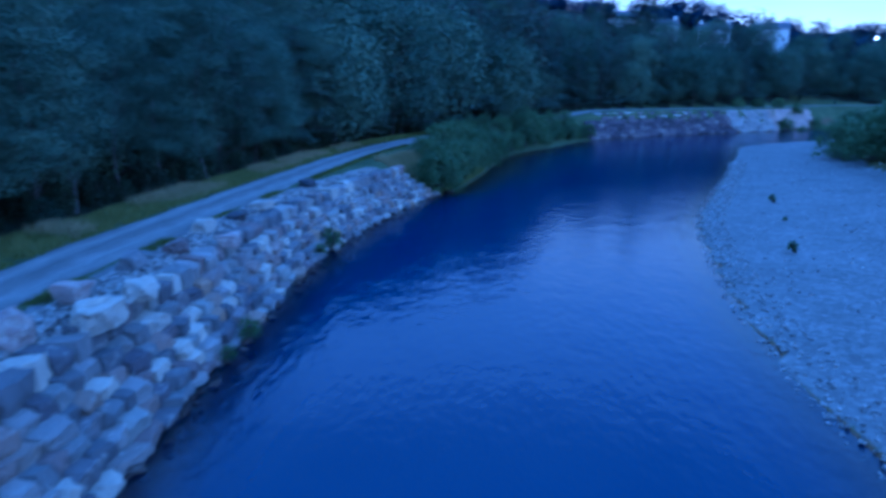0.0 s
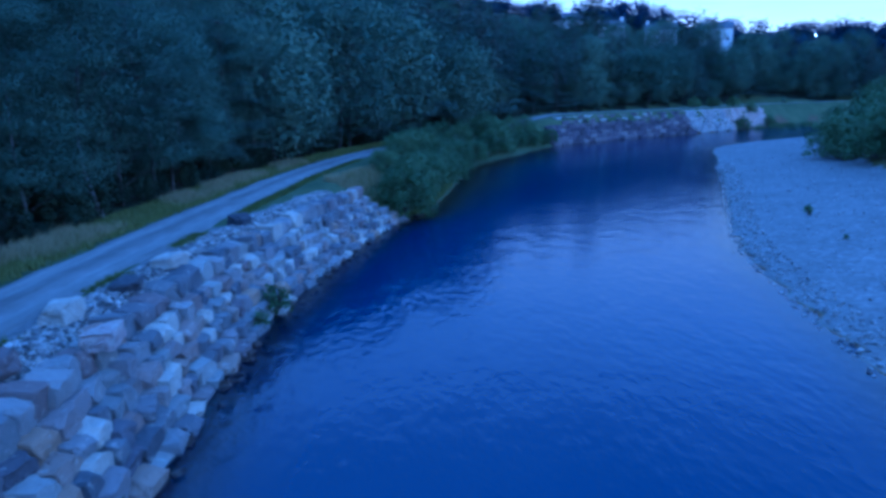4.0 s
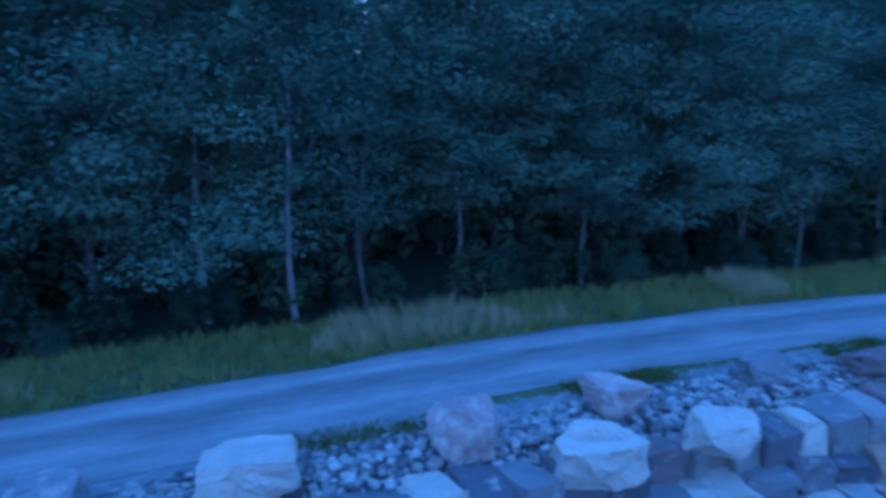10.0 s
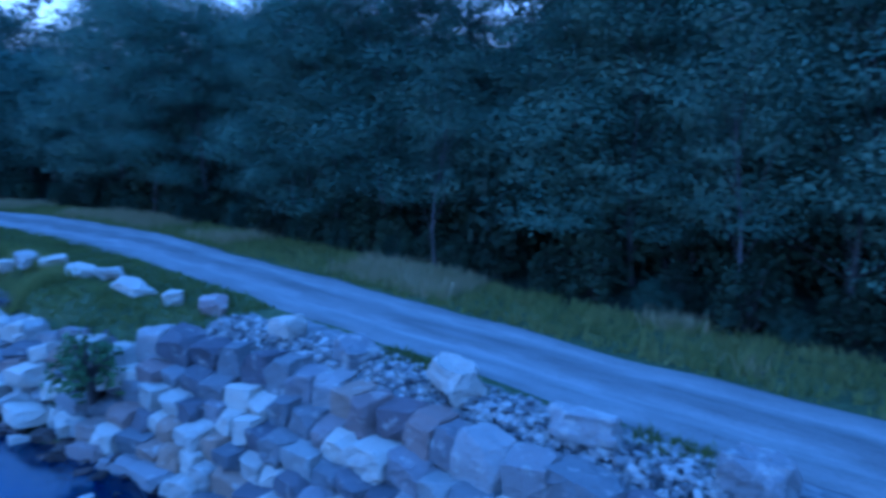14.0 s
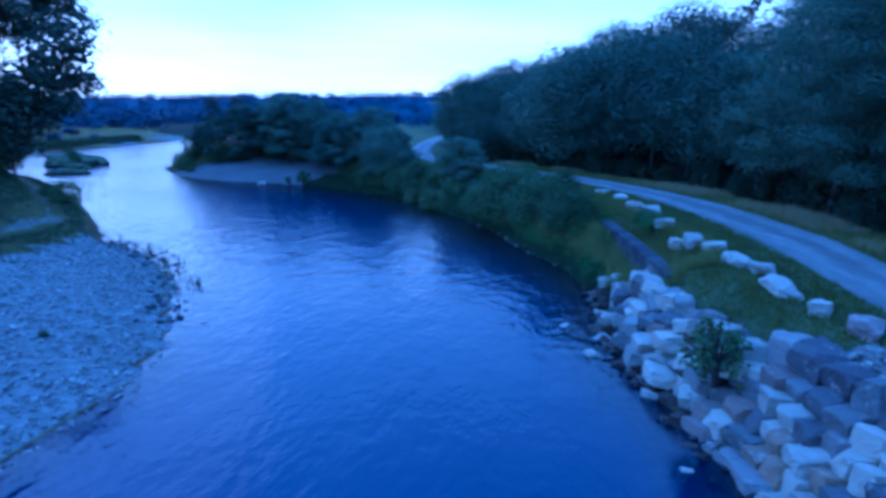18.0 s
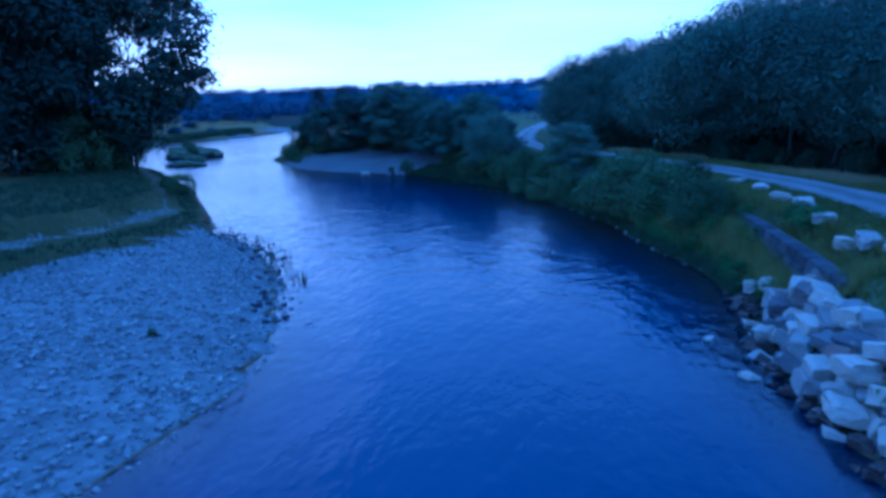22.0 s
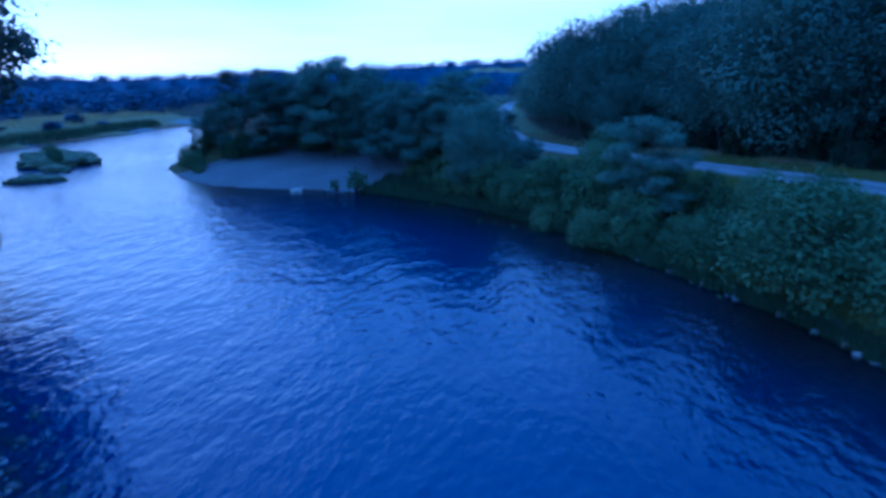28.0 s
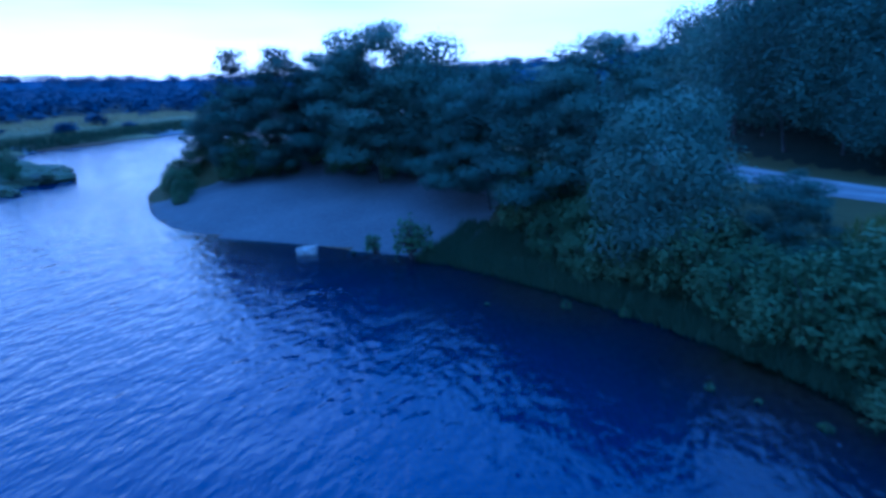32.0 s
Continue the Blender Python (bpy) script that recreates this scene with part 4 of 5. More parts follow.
def build_shrubs():
    rng = random.Random(8)
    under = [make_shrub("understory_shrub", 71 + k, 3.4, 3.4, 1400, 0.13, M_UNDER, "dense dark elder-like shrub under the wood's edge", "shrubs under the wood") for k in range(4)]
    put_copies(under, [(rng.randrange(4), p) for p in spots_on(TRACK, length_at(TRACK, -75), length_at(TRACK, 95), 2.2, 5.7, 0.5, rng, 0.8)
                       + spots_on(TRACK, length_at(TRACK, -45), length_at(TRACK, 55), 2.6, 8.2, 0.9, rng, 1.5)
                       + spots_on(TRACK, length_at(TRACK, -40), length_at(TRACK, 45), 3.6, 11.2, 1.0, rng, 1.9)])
    willow = [make_shrub("riverside_bush", 81 + k, 4.2, 3.6, 4600, 0.085, M_BUSH, "bushy green willow on the river bank", "bushes on the river bank") for k in range(4)]
    spots = spots_on(WEST, length_at(WEST, 45.5), length_at(WEST, 108), 3.0, 1.6, 0.8, rng, 0.95)
    spots += spots_on(WEST, length_at(WEST, 48), length_at(WEST, 104), 4.5, 4.4, 0.8, rng, 0.8)
    spots += spots_on(WEST, length_at(WEST, -66.5), length_at(WEST, -51), 2.2, 1.4, 0.5, rng, 0.55)
    spots += [(x, y, (0.7 if x > 66 and y < -70 else height(x, y) - 0.1), rng.uniform(0, 6.28), f) for x, y, f in [(78 + 4.2 * k, 138.5 + 0.35 * k, 0.8) for k in range(14)] + [(70 + 5 * k, 146 + 0.6 * k, 0.7) for k in range(12)]] + [(x, y, (0.7 if x > 66 and y < -70 else height(x, y) - 0.1), rng.uniform(0, 6.28), f) for x, y, f in (
        (0.4, 45.2, 1.0), (-3.1, -29.7, 0.2), (-3.4, -28.0, 0.2), (5.5, -53.5, 0.6), (3.8, -51.5, 0.5), (2.0, -49.0, 0.5), (6.8, -55.6, 0.6), (0.4, -46.5, 0.4), (8.8, -57.6, 0.5), (8.4, -52.4, 0.5), (10.2, -55.0, 0.5), (7.2, -51.0, 0.45), (54.0, -50.5, 1.5), (49.0, -42.5, 1.6), (53.0, -45.0, 1.9), (57.0, -51.0, 1.7), (8.6, -53.6, 0.75), (-0.6, -44.5, 0.6), (43.5, -80.5, 0.75), (37.5, -79.8, 0.7), (50.5, -82.5, 0.7), (30.0, -79.5, 0.8),
        (12.6, -58.8, 0.9), (14.6, -61.0, 0.9), (17.4, -64.2, 0.9), (19.8, -65.6, 0.8), (10.4, -60.0, 0.8), (13.0, -60.0, 0.95), (16.0, -62.5, 0.8),
        (20.5, -67.0, 0.9), (10.5, -57.4, 0.8), (23.5, -69.8, 1.0), (9.8, -62.5, 0.8), (49.0, -77.4, 0.45), (50.8, -79.2, 0.5), (47.9, -75.8, 0.3), (52.6, -80.4, 0.4), (54.0, -82.5, 0.5), (51.6, -81.5, 0.6), (46, -80, 0.8), (40, -81.5, 0.9),
        (33.5, -79.0, 0.85), (28.5, -76.5, 0.95), (42.0, -45.5, 0.3), (37.5, -42.5, 0.55), (55.0, -54.5, 0.8), (71.8, -82.4, 0.5), (70.0, -81.2, 0.4), (72.6, -83.6, 0.35), (68.6, -80.2, 0.3))]
    put_copies(willow, [(rng.randrange(4), p) for p in spots])
    broad = [make_shrub("willow_bush", 86 + k, 6.2, 4.5, 9000, 0.09, M_BUSH, "broad rounded willow bush overhanging the river bank", "broad bushes on the bank", 26) for k in range(2)]
    put_copies(broad, [(k % 2, (x, y, height(x, y) - 0.25, 1.7 * k, f)) for k, (x, y, f) in enumerate((
        (3.3, -46.0, 1.0), (1.0, -42.6, 0.8), (-1.2, -38.9, 0.66), (5.6, -49.4, 0.75), (10.6, -54.4, 0.5), (13.2, -57.6, 0.5)))])
    herbs = [make_shrub("bank_herb", 96 + k, 2.3, 1.25, 2200, 0.05, M_HERB, "low leafy green herbs above the water's edge", "herbs on the river bank") for k in range(3)]
    shelf = spots_on(WEST, length_at(WEST, -41.5), length_at(WEST, -28.5), 1.5, 0.75, 0.25, rng, 0.75) + spots_on(WEST, length_at(WEST, -41.5), length_at(WEST, -29.5), 1.6, 2.2, 0.4, rng, 0.95) + spots_on(WEST, length_at(WEST, -40), length_at(WEST, -30), 1.5, 3.5, 0.35, rng, 0.8)
    put_copies(herbs, [(k % 3, p) for k, p in enumerate(shelf)])
    edge = [make_shrub("wood_edge_shrub", 76 + k, 3.2, 2.6, 4600, 0.062, M_EDGE, "leafy elder-like shrub in front of the wood", "shrubs before the wood") for k in range(3)]
    birches = ((-15.4, 33.2), (-16.9, 1.95), (-16.4, -15.9), (-17.1, 20.2), (-16.7, 24.1))
    put_copies(edge, [(rng.randrange(3), p) for p in spots_on(TRACK, length_at(TRACK, -62), length_at(TRACK, 48), 3.4, 5.6, 0.5, rng, 0.8) if min((p[0] - x) ** 2 + (p[1] - y) ** 2 for x, y in birches) > 3.5])
    thicket = [make_shrub("thicket_tree", 91 + k, 9.0, 8.2, 3200, 0.24, M_BUSH, "wide leafy thicket behind the gravel bar", "thickets behind the gravel bar") for k in range(2)]
    put_copies(thicket, [(rng.randrange(2), (x, y, height(x, y) - 0.2, rng.uniform(0, 6.28), f)) for x, y, f in (
        (46.5, 47.5, 0.95), (50, 55, 1.05), (55, 63, 1.0), (61, 74, 0.95), (69, 86, 0.9), (78, 98, 0.85), (52, 44, 1.1), (60, 55, 1.1), (90, 108, 0.7), (45.5, 41, 0.9), (105, 113, 0.7), (48.5, 66, 0.80), (47, 58.5, 0.62), (54, 72, 0.85))])


build_shrubs()


def build_bank_trees():
    rng = random.Random(12)
    lab = "dark rounded broadleaved tree on the river bend"
    kinds = [make_tree("bank_tree", 111 + k, "dome" if k == 1 else "tier", 10.0, 24000, 0.092, M_BARK, M_OAK, lab, "trees on the river bend") for k in range(4)]
    # place and height of the crown's top over the water
    spots = [(34.7, -78.0, 9.9), (32.0, -79.5, 9.8), (38.6, -80.5, 9.2), (42.2, -80.6, 8.6), (46.4, -80.4, 7.6), (49.6, -82.2, 7.2), (28.6, -76.0, 8.7), (24.0, -70.6, 9.7),
             (21.4, -69.2, 8.9), (18.4, -65.4, 7.8), (15.2, -63.6, 5.0), (26.6, -73.4, 9.0), (8.0, -54.6, 6.2), (30.5, -84.0, 9.5), (36.0, -85.5, 10.0), (43.2, -84.4, 8.6), (39.6, -83.6, 8.8),
             (44.0, -87.0, 9.0), (51.5, -88.0, 7.6), (24.0, -80.0, 9.0), (40.0, -86.0, 9.2), (21.0, -76.0, 8.4), (17.6, -70.0, 6.8), (52.6, -83.5, 5.8), (43.1, -80.1, 6.8)]
    put_copies(kinds, [(k % 4, (x, y, height(x, y) - 0.25, rng.uniform(0, 6.28), (top - height(x, y) + 0.25) / 9.2)) for k, (x, y, top) in enumerate(spots)])
    scots = [make_tree("scots_pine", 117 + k, "scots", 9.0, 3800, 0.10, M_BARK, M_ELM, "dark pine with flat tiered crown on the river bend", "pines on the river bend") for k in range(2)]
    put_copies(scots, [(k % 2, (x, y, height(x, y) - 0.25, 2.0 * k, (top - height(x, y) + 0.25) / 9.3)) for k, (x, y, top) in enumerate(((47.5, -82.0, 10.3), (44.4, -82.4, 10.4), (40.6, -82.0, 9.4)))])
    big = [make_tree("large_tree", 121 + k, "spread", 22.0, 34000, 0.225, M_BARK, M_ELM, "very tall dark tree leaning over the river bank", "tall trees on the far bank") for k in range(2)]
    spots = [(49.6, -50.3, 1.05), (50.5, -38.5, 0.95), (60, -46, 1.12), (60, -34, 1.1), (69, -52, 0.9)]
    put_copies(big, [(k % 2, (x, y, height(x, y) - 0.2, 1.3 + 2.1 * k, f)) for k, (x, y, f) in enumerate(spots)])
    tall = [make_tree("hilltop_pine", 131, "pine", 15.0, 1500, 0.45, M_BARK, M_PINE, "tall dark pine beside the hilltop houses", "trees by the houses"),
            make_tree("hilltop_tree", 132, "spread", 12.0, 1600, 0.45, M_BARK, M_LEAF, "broad dark tree beside the hilltop houses", "trees by the houses")]
    put_copies(tall, [(k, (x, y, height(x, y) - 0.2, 2.0 * x, f)) for k, x, y, f in (
        (1, 96.5, 193.0, 0.32), (1, 100.5, 192.0, 0.34), (1, 104.5, 194.0, 0.30),
        (0, 57.5, 191, 1.1), (0, 60.5, 192, 1.05), (1, 75, 188, 0.95), (1, 80, 186, 0.85), (1, 44, 200, 1.0), (0, 47, 197, 0.8), (1, 100, 176, 0.5), (1, 108, 172, 0.45), (1, 126, 164, 0.5), (1, 88, 181, 0.5))])


build_bank_trees()


# ---- boulders set along the track and on the wall ----
def loose_boulder(x, y, z, size, turn, material, seed, label):
    me = rock_mesh("boulder", seed, material, cuts=8, bevel=0.012, size=(1, 1, 1), deep=(0.56, 0.86), chipped=0.08, fine=2)
    if "hollow" in label:
        for v in me.vertices:
            if v.co.z > 0.1 and (v.co.x / 0.26) ** 2 + (v.co.y / 0.12) ** 2 < 1:
                v.co.z -= 0.34
    ob = new("boulder", me)
    ob.matrix_basis = pose(x, y, z + size[2] * 0.34, (seed * 37) % 13 - 6, (seed * 53) % 15 - 7, turn) @ Matrix.Diagonal((size[0], size[1], size[2], 1))
    tagged(ob, label, "boulder", "boulders along the track")


PALE = "large pale angular boulder at the edge of the gravel track"
GREY = "grey angular boulder at the edge of the gravel track"
for k, (x, y, sx, sy, sz, turn, mat, label) in enumerate([
        (-9.1, 0.3, 1.85, 1.2, 0.95, 85, M_PALE, "huge cream-white boulder with rust stains by the track"),
        (-9.1, 3.8, 1.3, 1.1, 1.25, 60, M_PINK, "large pinkish flat-faced boulder by the track"),
        (-9.3, 6.9, 1.3, 1.0, 0.95, 95, M_PINK, "pinkish grey boulder by the track"),
        (-7.9, 5.6, 1.75, 1.3, 0.95, 80, M_PALE, "flat pale boulder with a dark hollow on the wall top"),
        (-7.9, 8.1, 1.6, 1.1, 0.8, 100, M_PALE, "long pale boulder on the wall top"),
        (-9.2, -2.3, 1.2, 0.9, 1.0, 75, M_GREY, "grey boulder with a pointed corner by the track"),
        (-9.2, 16.6, 1.5, 1.0, 0.85, 85, M_PALE, PALE), (-8.9, 13.1, 1.5, 1.0, 0.75, 95, M_STONE, GREY), (-8.4, 22.6, 1.9, 1.2, 0.65, 80, M_PALE, PALE),
        (-7.6, 29.9, 1.3, 1.0, 0.75, 70, M_DARK, "dark boulder on the wall top"), (-8.7, 19.6, 1.6, 1.0, 0.6, 85, M_DARK, "dark flat boulder by the track"),
        (-7.6, 15.2, 1.4, 1.0, 0.6, 100, M_PINK, "rust-brown boulder on the wall top"), (-9.4, 10.6, 1.5, 1.0, 0.9, 88, M_STONE, GREY),
        (-8.9, -8.1, 1.6, 1.0, 0.95, 70, M_PALE, PALE), (-9.0, -5.1, 1.6, 0.9, 0.8, 100, M_GREY, GREY), (-8.6, -11.0, 1.5, 1.0, 0.75, 80, M_GREY, "purplish grey boulder by the track"),
        (-8.5, -13.5, 1.1, 0.9, 0.8, 95, M_PALE, PALE), (-8.1, -16.8, 1.2, 0.9, 0.8, 60, M_PINK, GREY), (-7.7, -18.6, 1.1, 0.8, 0.55, 75, M_PALE, PALE),
        (-7.3, -20.7, 1.5, 0.7, 0.45, 95, M_PALE, PALE), (-7.5, -23.4, 1.4, 0.8, 0.5, 80, M_PALE, PALE), (-6.9, -24.4, 1.0, 0.8, 0.5, 95, M_PALE, PALE),
        (-6.7, -26.9, 1.3, 0.8, 0.5, 70, M_PALE, PALE), (-6.2, -28.3, 1.0, 0.7, 0.55, 90, M_PALE, PALE), (-5.8, -29.7, 1.0, 0.8, 0.55, 75, M_PALE, PALE),
        (-5.6, -32.8, 1.2, 0.8, 0.55, 80, M_PALE, PALE), (-5.5, -36.9, 1.5, 0.9, 0.6, 85, M_PALE, PALE), (-4.9, -38.9, 1.4, 0.9, 0.55, 70, M_PALE, PALE),
        (-4.3, -42.6, 1.2, 0.8, 0.5, 80, M_PALE, PALE), (-3.3, -45.7, 1.3, 0.8, 0.5, 60, M_PALE, PALE), (33.6, -67.4, 1.1, 0.8, 0.6, 20, M_PALE, "pale boulder standing in the river shallows"),
        (-1.8, -21.2, 0.7, 0.5, 0.5, 30, M_PALE, "pale stone breaking the river surface"), (-0.8, -24.1, 0.45, 0.3, 0.4, 70, M_PALE, "pale stone breaking the river surface"),
        (-3.6, -14.2, 0.4, 0.3, 0.4, 10, M_PALE, "pale stone breaking the river surface")] + [(x, y, 1.0 * f, 0.8 * f, 0.7 * f, 40 * f * x, M_GREY if f > 1.1 else M_PALE, "large pale boulder at the foot of the river bank") for x, y, f in (
        (-2.7, -30.0, 0.9), (-3.3, -29.0, 1.1), (-3.4, -27.2, 1.2), (-4.3, -27.3, 1.2), (-3.0, -25.9, 1.0), (-3.9, -25.6, 1.2), (-2.6, -24.6, 1.0))]):
    base = (max(height(x, y), LEVEL - 0.12) if -15 < y < 40 else height(x, y)) if y > -60 else -0.1
    if 'breaking' in label:
        base = -0.2
    f = 0.77 if -20 < y < 32 else 1.08 if x < 0 and base > 2 else 0.8
    loose_boulder(x, y, base, (sx * f, sy * f, sz * min(f, 0.9)), turn, mat, 200 + k, label)


def build_far_walls():
    """The second boulder wall, upstream, and the low dark wall under the kerb stones."""
    rng = random.Random(17)
    base = thing("upstream_revetment", Matrix(), "distant river wall of grey and pinkish boulders at the bend", "stone wall")
    line = WEST[(WEST[:, 1] > 106) & (WEST[:, 1] < 152) & (WEST[:, 0] < 94)]
    total = line_at(line, 0)[2]
    blocks = [rock_mesh("purple_boulder", 450 + k, M_PURPLE) for k in range(6)]
    pale = [rock_mesh("pale_boulder", 460 + k, M_GREY) for k in range(4)]
    pink = [rock_mesh("pink_boulder", 470 + k, M_PINK) for k in range(4)]
    for k in range(7):
        s = 0.3 * k + (10 - k if k > 4 else 0)
        while s < total:
            long = rng.uniform(1.1, 1.9)
            c, d, _ = line_at(line, s + long / 2)
            o = 0.4 + 0.5 * k + rng.uniform(-0.2, 0.2)
            ob = new("boulder", rng.choice(pale if 63 < c[0] < 75 or (k > 4 and rng.random() < 0.2) else pink if c[0] > 75 else blocks))
            ob.parent = base
            ob.matrix_basis = pose(c[0] - d[1] * o, c[1] + d[0] * o, 0.2 + 0.66 * k, rng.uniform(-15, 8), rng.uniform(-10, 10), math.degrees(math.atan2(d[1], d[0]))) @ Matrix.Diagonal((long * 1.05, 1.4, 1.45, 1))
            s += long * 0.95
    low = thing("retaining_wall", Matrix(), "low dark retaining wall of squared stone under the kerb boulders", "stone wall")
    slab = rock_mesh("wall_block", 77, M_DARK, cuts=2, bevel=0.015, size=(1, 1, 1))
    line = curve_through([(-0.6, -48.5), (-1.5, -44), (-2.8, -37.5), (-3.9, -30), (-4.5, -25)], 4)
    total = line_at(line, 0)[2]
    for k in range(3):
        s = 0.4 * (k % 2)
        while s < total:
            long = rng.uniform(0.9, 1.5)
            c, d, _ = line_at(line, s + long / 2)
            ob = new("wall_block", slab)
            ob.parent = low
            ob.matrix_basis = pose(c[0] - d[1] * 0.1 * k, c[1], 1.06 + 0.48 * k, 0, 0, math.degrees(math.atan2(d[1], d[0])) + rng.uniform(-2, 2)) @ Matrix.Diagonal((long, 0.6, 0.5, 1))
            s += long


build_far_walls()


# ---- houses on the hill ----
def build_house(x, y, turn, wide, deep, tall, label, up_by=0.4):
    z = height(x, y) + up_by
    h = thing("house", pose(x, y, z, 0, 0, turn), label, "house", "houses on the hill")
    bm = bmesh.new()
    bmesh.ops.create_cube(bm, size=1.0, matrix=Matrix.Translation((0, 0, tall / 2 - 2)) @ Matrix.Diagonal((wide, deep, tall + 4, 1)))
    part("house_wall", bm, M_WALLW, h)
    up = deep * 0.32
    w, d = wide / 2 + 0.3, deep / 2 + 0.35
    v = [(-w, -d, tall - 0.15), (w, -d, tall - 0.15), (w, d, tall - 0.15), (-w, d, tall - 0.15), (-w, 0, tall + up), (w, 0, tall + up)]
    top = mesh_object("roof", v, [(0, 1, 5, 4), (2, 3, 4, 5), (1, 2, 5), (3, 0, 4), (3, 2, 1, 0)], M_SLATE, h)
    for cx in (-wide * 0.42, wide * 0.42):
        bm = bmesh.new()
        bmesh.ops.create_cube(bm, size=1.0, matrix=Matrix.Translation((cx, 0, tall + up)) @ Matrix.Diagonal((0.9, 0.7, 1.6, 1)))
        part("chimney", bm, M_WALLW, top)
    for k in range(4):
        for zz in (1.4, 3.8):
            if zz + 1 < tall:
                bm = bmesh.new()
                bmesh.ops.create_cube(bm, size=1.0, matrix=Matrix.Translation((-wide * 0.36 + k * wide * 0.24, -deep / 2 - 0.02, zz)) @ Matrix.Diagonal((0.8, 0.1, 1.0, 1)))
                part("window", bm, M_SLATE, h)


build_house(55, 199, 15, 9, 6.5, 4.6, "white-walled slate-roofed house on the wooded hilltop", -2.0)
build_house(66, 196, -10, 8, 6, 4.4, "white-walled slate-roofed house on the wooded hilltop", -1.6)
build_house(80, 192, -20, 9, 6.5, 4.4, "white-walled slate-roofed house on the wooded hilltop")
build_house(101, 200, -25, 10, 7, 4.6, "long white house with slate roof on the hilltop", 1.0)
build_house(110, -1050, 10, 20, 10, 5.0, "far white farmhouse on the opposite hillside", 2.5)


def build_street_lamp(x, y, tall):
    lamp = thing("street_lamp", pose(x, y, height(x, y) - 0.2), "tall street lamp, lit, on the hilltop", "street lamp")
    v, f = [], []
    tube(v, f, [(0, 0, 0), (0, 0, tall * 0.5), (0, 0, tall)], [0.12, 0.09, 0.06], 8)
    mesh_object("pole", v, f, M_SLATE, lamp, True)
    v, f = [], []
    tube(v, f, [(0, 0, tall - 0.1), (-0.5, -0.4, tall + 0.1), (-0.9, -0.8, tall + 0.1)], [0.05, 0.05, 0.05], 6)
    arm = mesh_object("arm", v, f, M_SLATE, lamp, True)
    bm = bmesh.new()
    bmesh.ops.create_uvsphere(bm, u_segments=12, v_segments=8, radius=0.2, matrix=Matrix.Translation((-1.0, -0.9, tall)) @ Matrix.Diagonal((1.2, 1.2, 0.7, 1)))
    m, t, p = node_mat("lamp_glow")
    p.inputs["Emission Color"].default_value = (0.9, 0.95, 1.0, 1)
    p.inputs["Emission Strength"].default_value = 30
    part("lamp_head", bm, m, arm, "glowing white lamp head")


build_street_lamp(132, 196, 10.0)


# ---- grass, gravel and far woods ----
def grass_tufts(name, xy, tall, material, label, seed, blades=6):
    rng = np.random.default_rng(seed)
    xy = np.array(xy)
    z = land(xy[:, 0], xy[:, 1])[0]
    V = []
    for k in range(blades):
        n = len(xy)
        w = rng.uniform(0, 2 * np.pi, n)
        t = tall * rng.uniform(0.45, 1.15, n)
        root = np.stack([xy[:, 0] + rng.normal(size=n) * 0.09, xy[:, 1] + rng.normal(size=n) * 0.09, z - 0.03], -1)
        wide = 0.014 + 0.016 * rng.random(n)
        side = np.stack([np.cos(w), np.sin(w), np.zeros(n)], -1) * wide[:, None]
        lean = np.stack([rng.normal(size=n) * 0.3, rng.normal(size=n) * 0.3, np.ones(n)], -1) * t[:, None]
        V.append(np.stack([root - side, root + side, root + lean], 1))
    V = np.concatenate(V).reshape(-1, 3)
    F = np.arange(len(V)).reshape(-1, 3)
    ob = mesh_object(name, V.tolist(), F.tolist(), material)
    tagged(ob, label, "grass", kind="stuff")


def strip(line, y0, y1, lo, hi, n, seed):
    """Scattered places beside a line, between two offsets."""
    rng = random.Random(seed)
    a, b = length_at(line, y0), length_at(line, y1)
    out = []
    while len(out) < n:
        c, d, _ = line_at(line, rng.uniform(a, b))
        o = rng.uniform(lo, hi)
        out.append((c[0] - d[1] * o, c[1] + d[0] * o))
    return out


def keep(pts, test):
    return [p for p in pts if test(*p)]


grass_tufts("verge_grass", strip(TRACK, -70, 100, 1.72, 4.9, 15000, 1), 0.38, M_GRASS, "rough green grass verge between track and wood", 1)
patchy = keep(strip(TRACK, -70, 60, 2.1, 4.7, 12000, 2), lambda x, y: wobble(x, y, 0.45) > 0.05)
grass_tufts("seeding_verge_grass", patchy, 0.6, M_STRAW, "tall pale seeding grass on the verge", 2)
grass_tufts("wall_top_grass", keep(strip(TRACK, -14, 60, -2.3, -1.62, 4500, 3) + strip(TRACK, -56, -16, -6.5, -1.75, 7600, 33), lambda x, y: y < -14 or y > 38 or wobble(x, y, 0.8) > -0.1), 0.2, M_GRASS, "thin green grass between track and wall top", 3)
grass_tufts("bank_grass", strip(WEST, -50, -24, 0.6, 4.4, 5000, 4) + strip(WEST, 43, 60, 0.3, 5.5, 2500, 5), 0.5, M_GRASS, "coarse green grass on the river bank", 4)
grass_tufts("dry_bank_grass", strip(WEST, 42.5, 50, 1.0, 6.0, 2200, 6), 0.6, M_STRAW, "dry pale grass on the bank slope", 6)


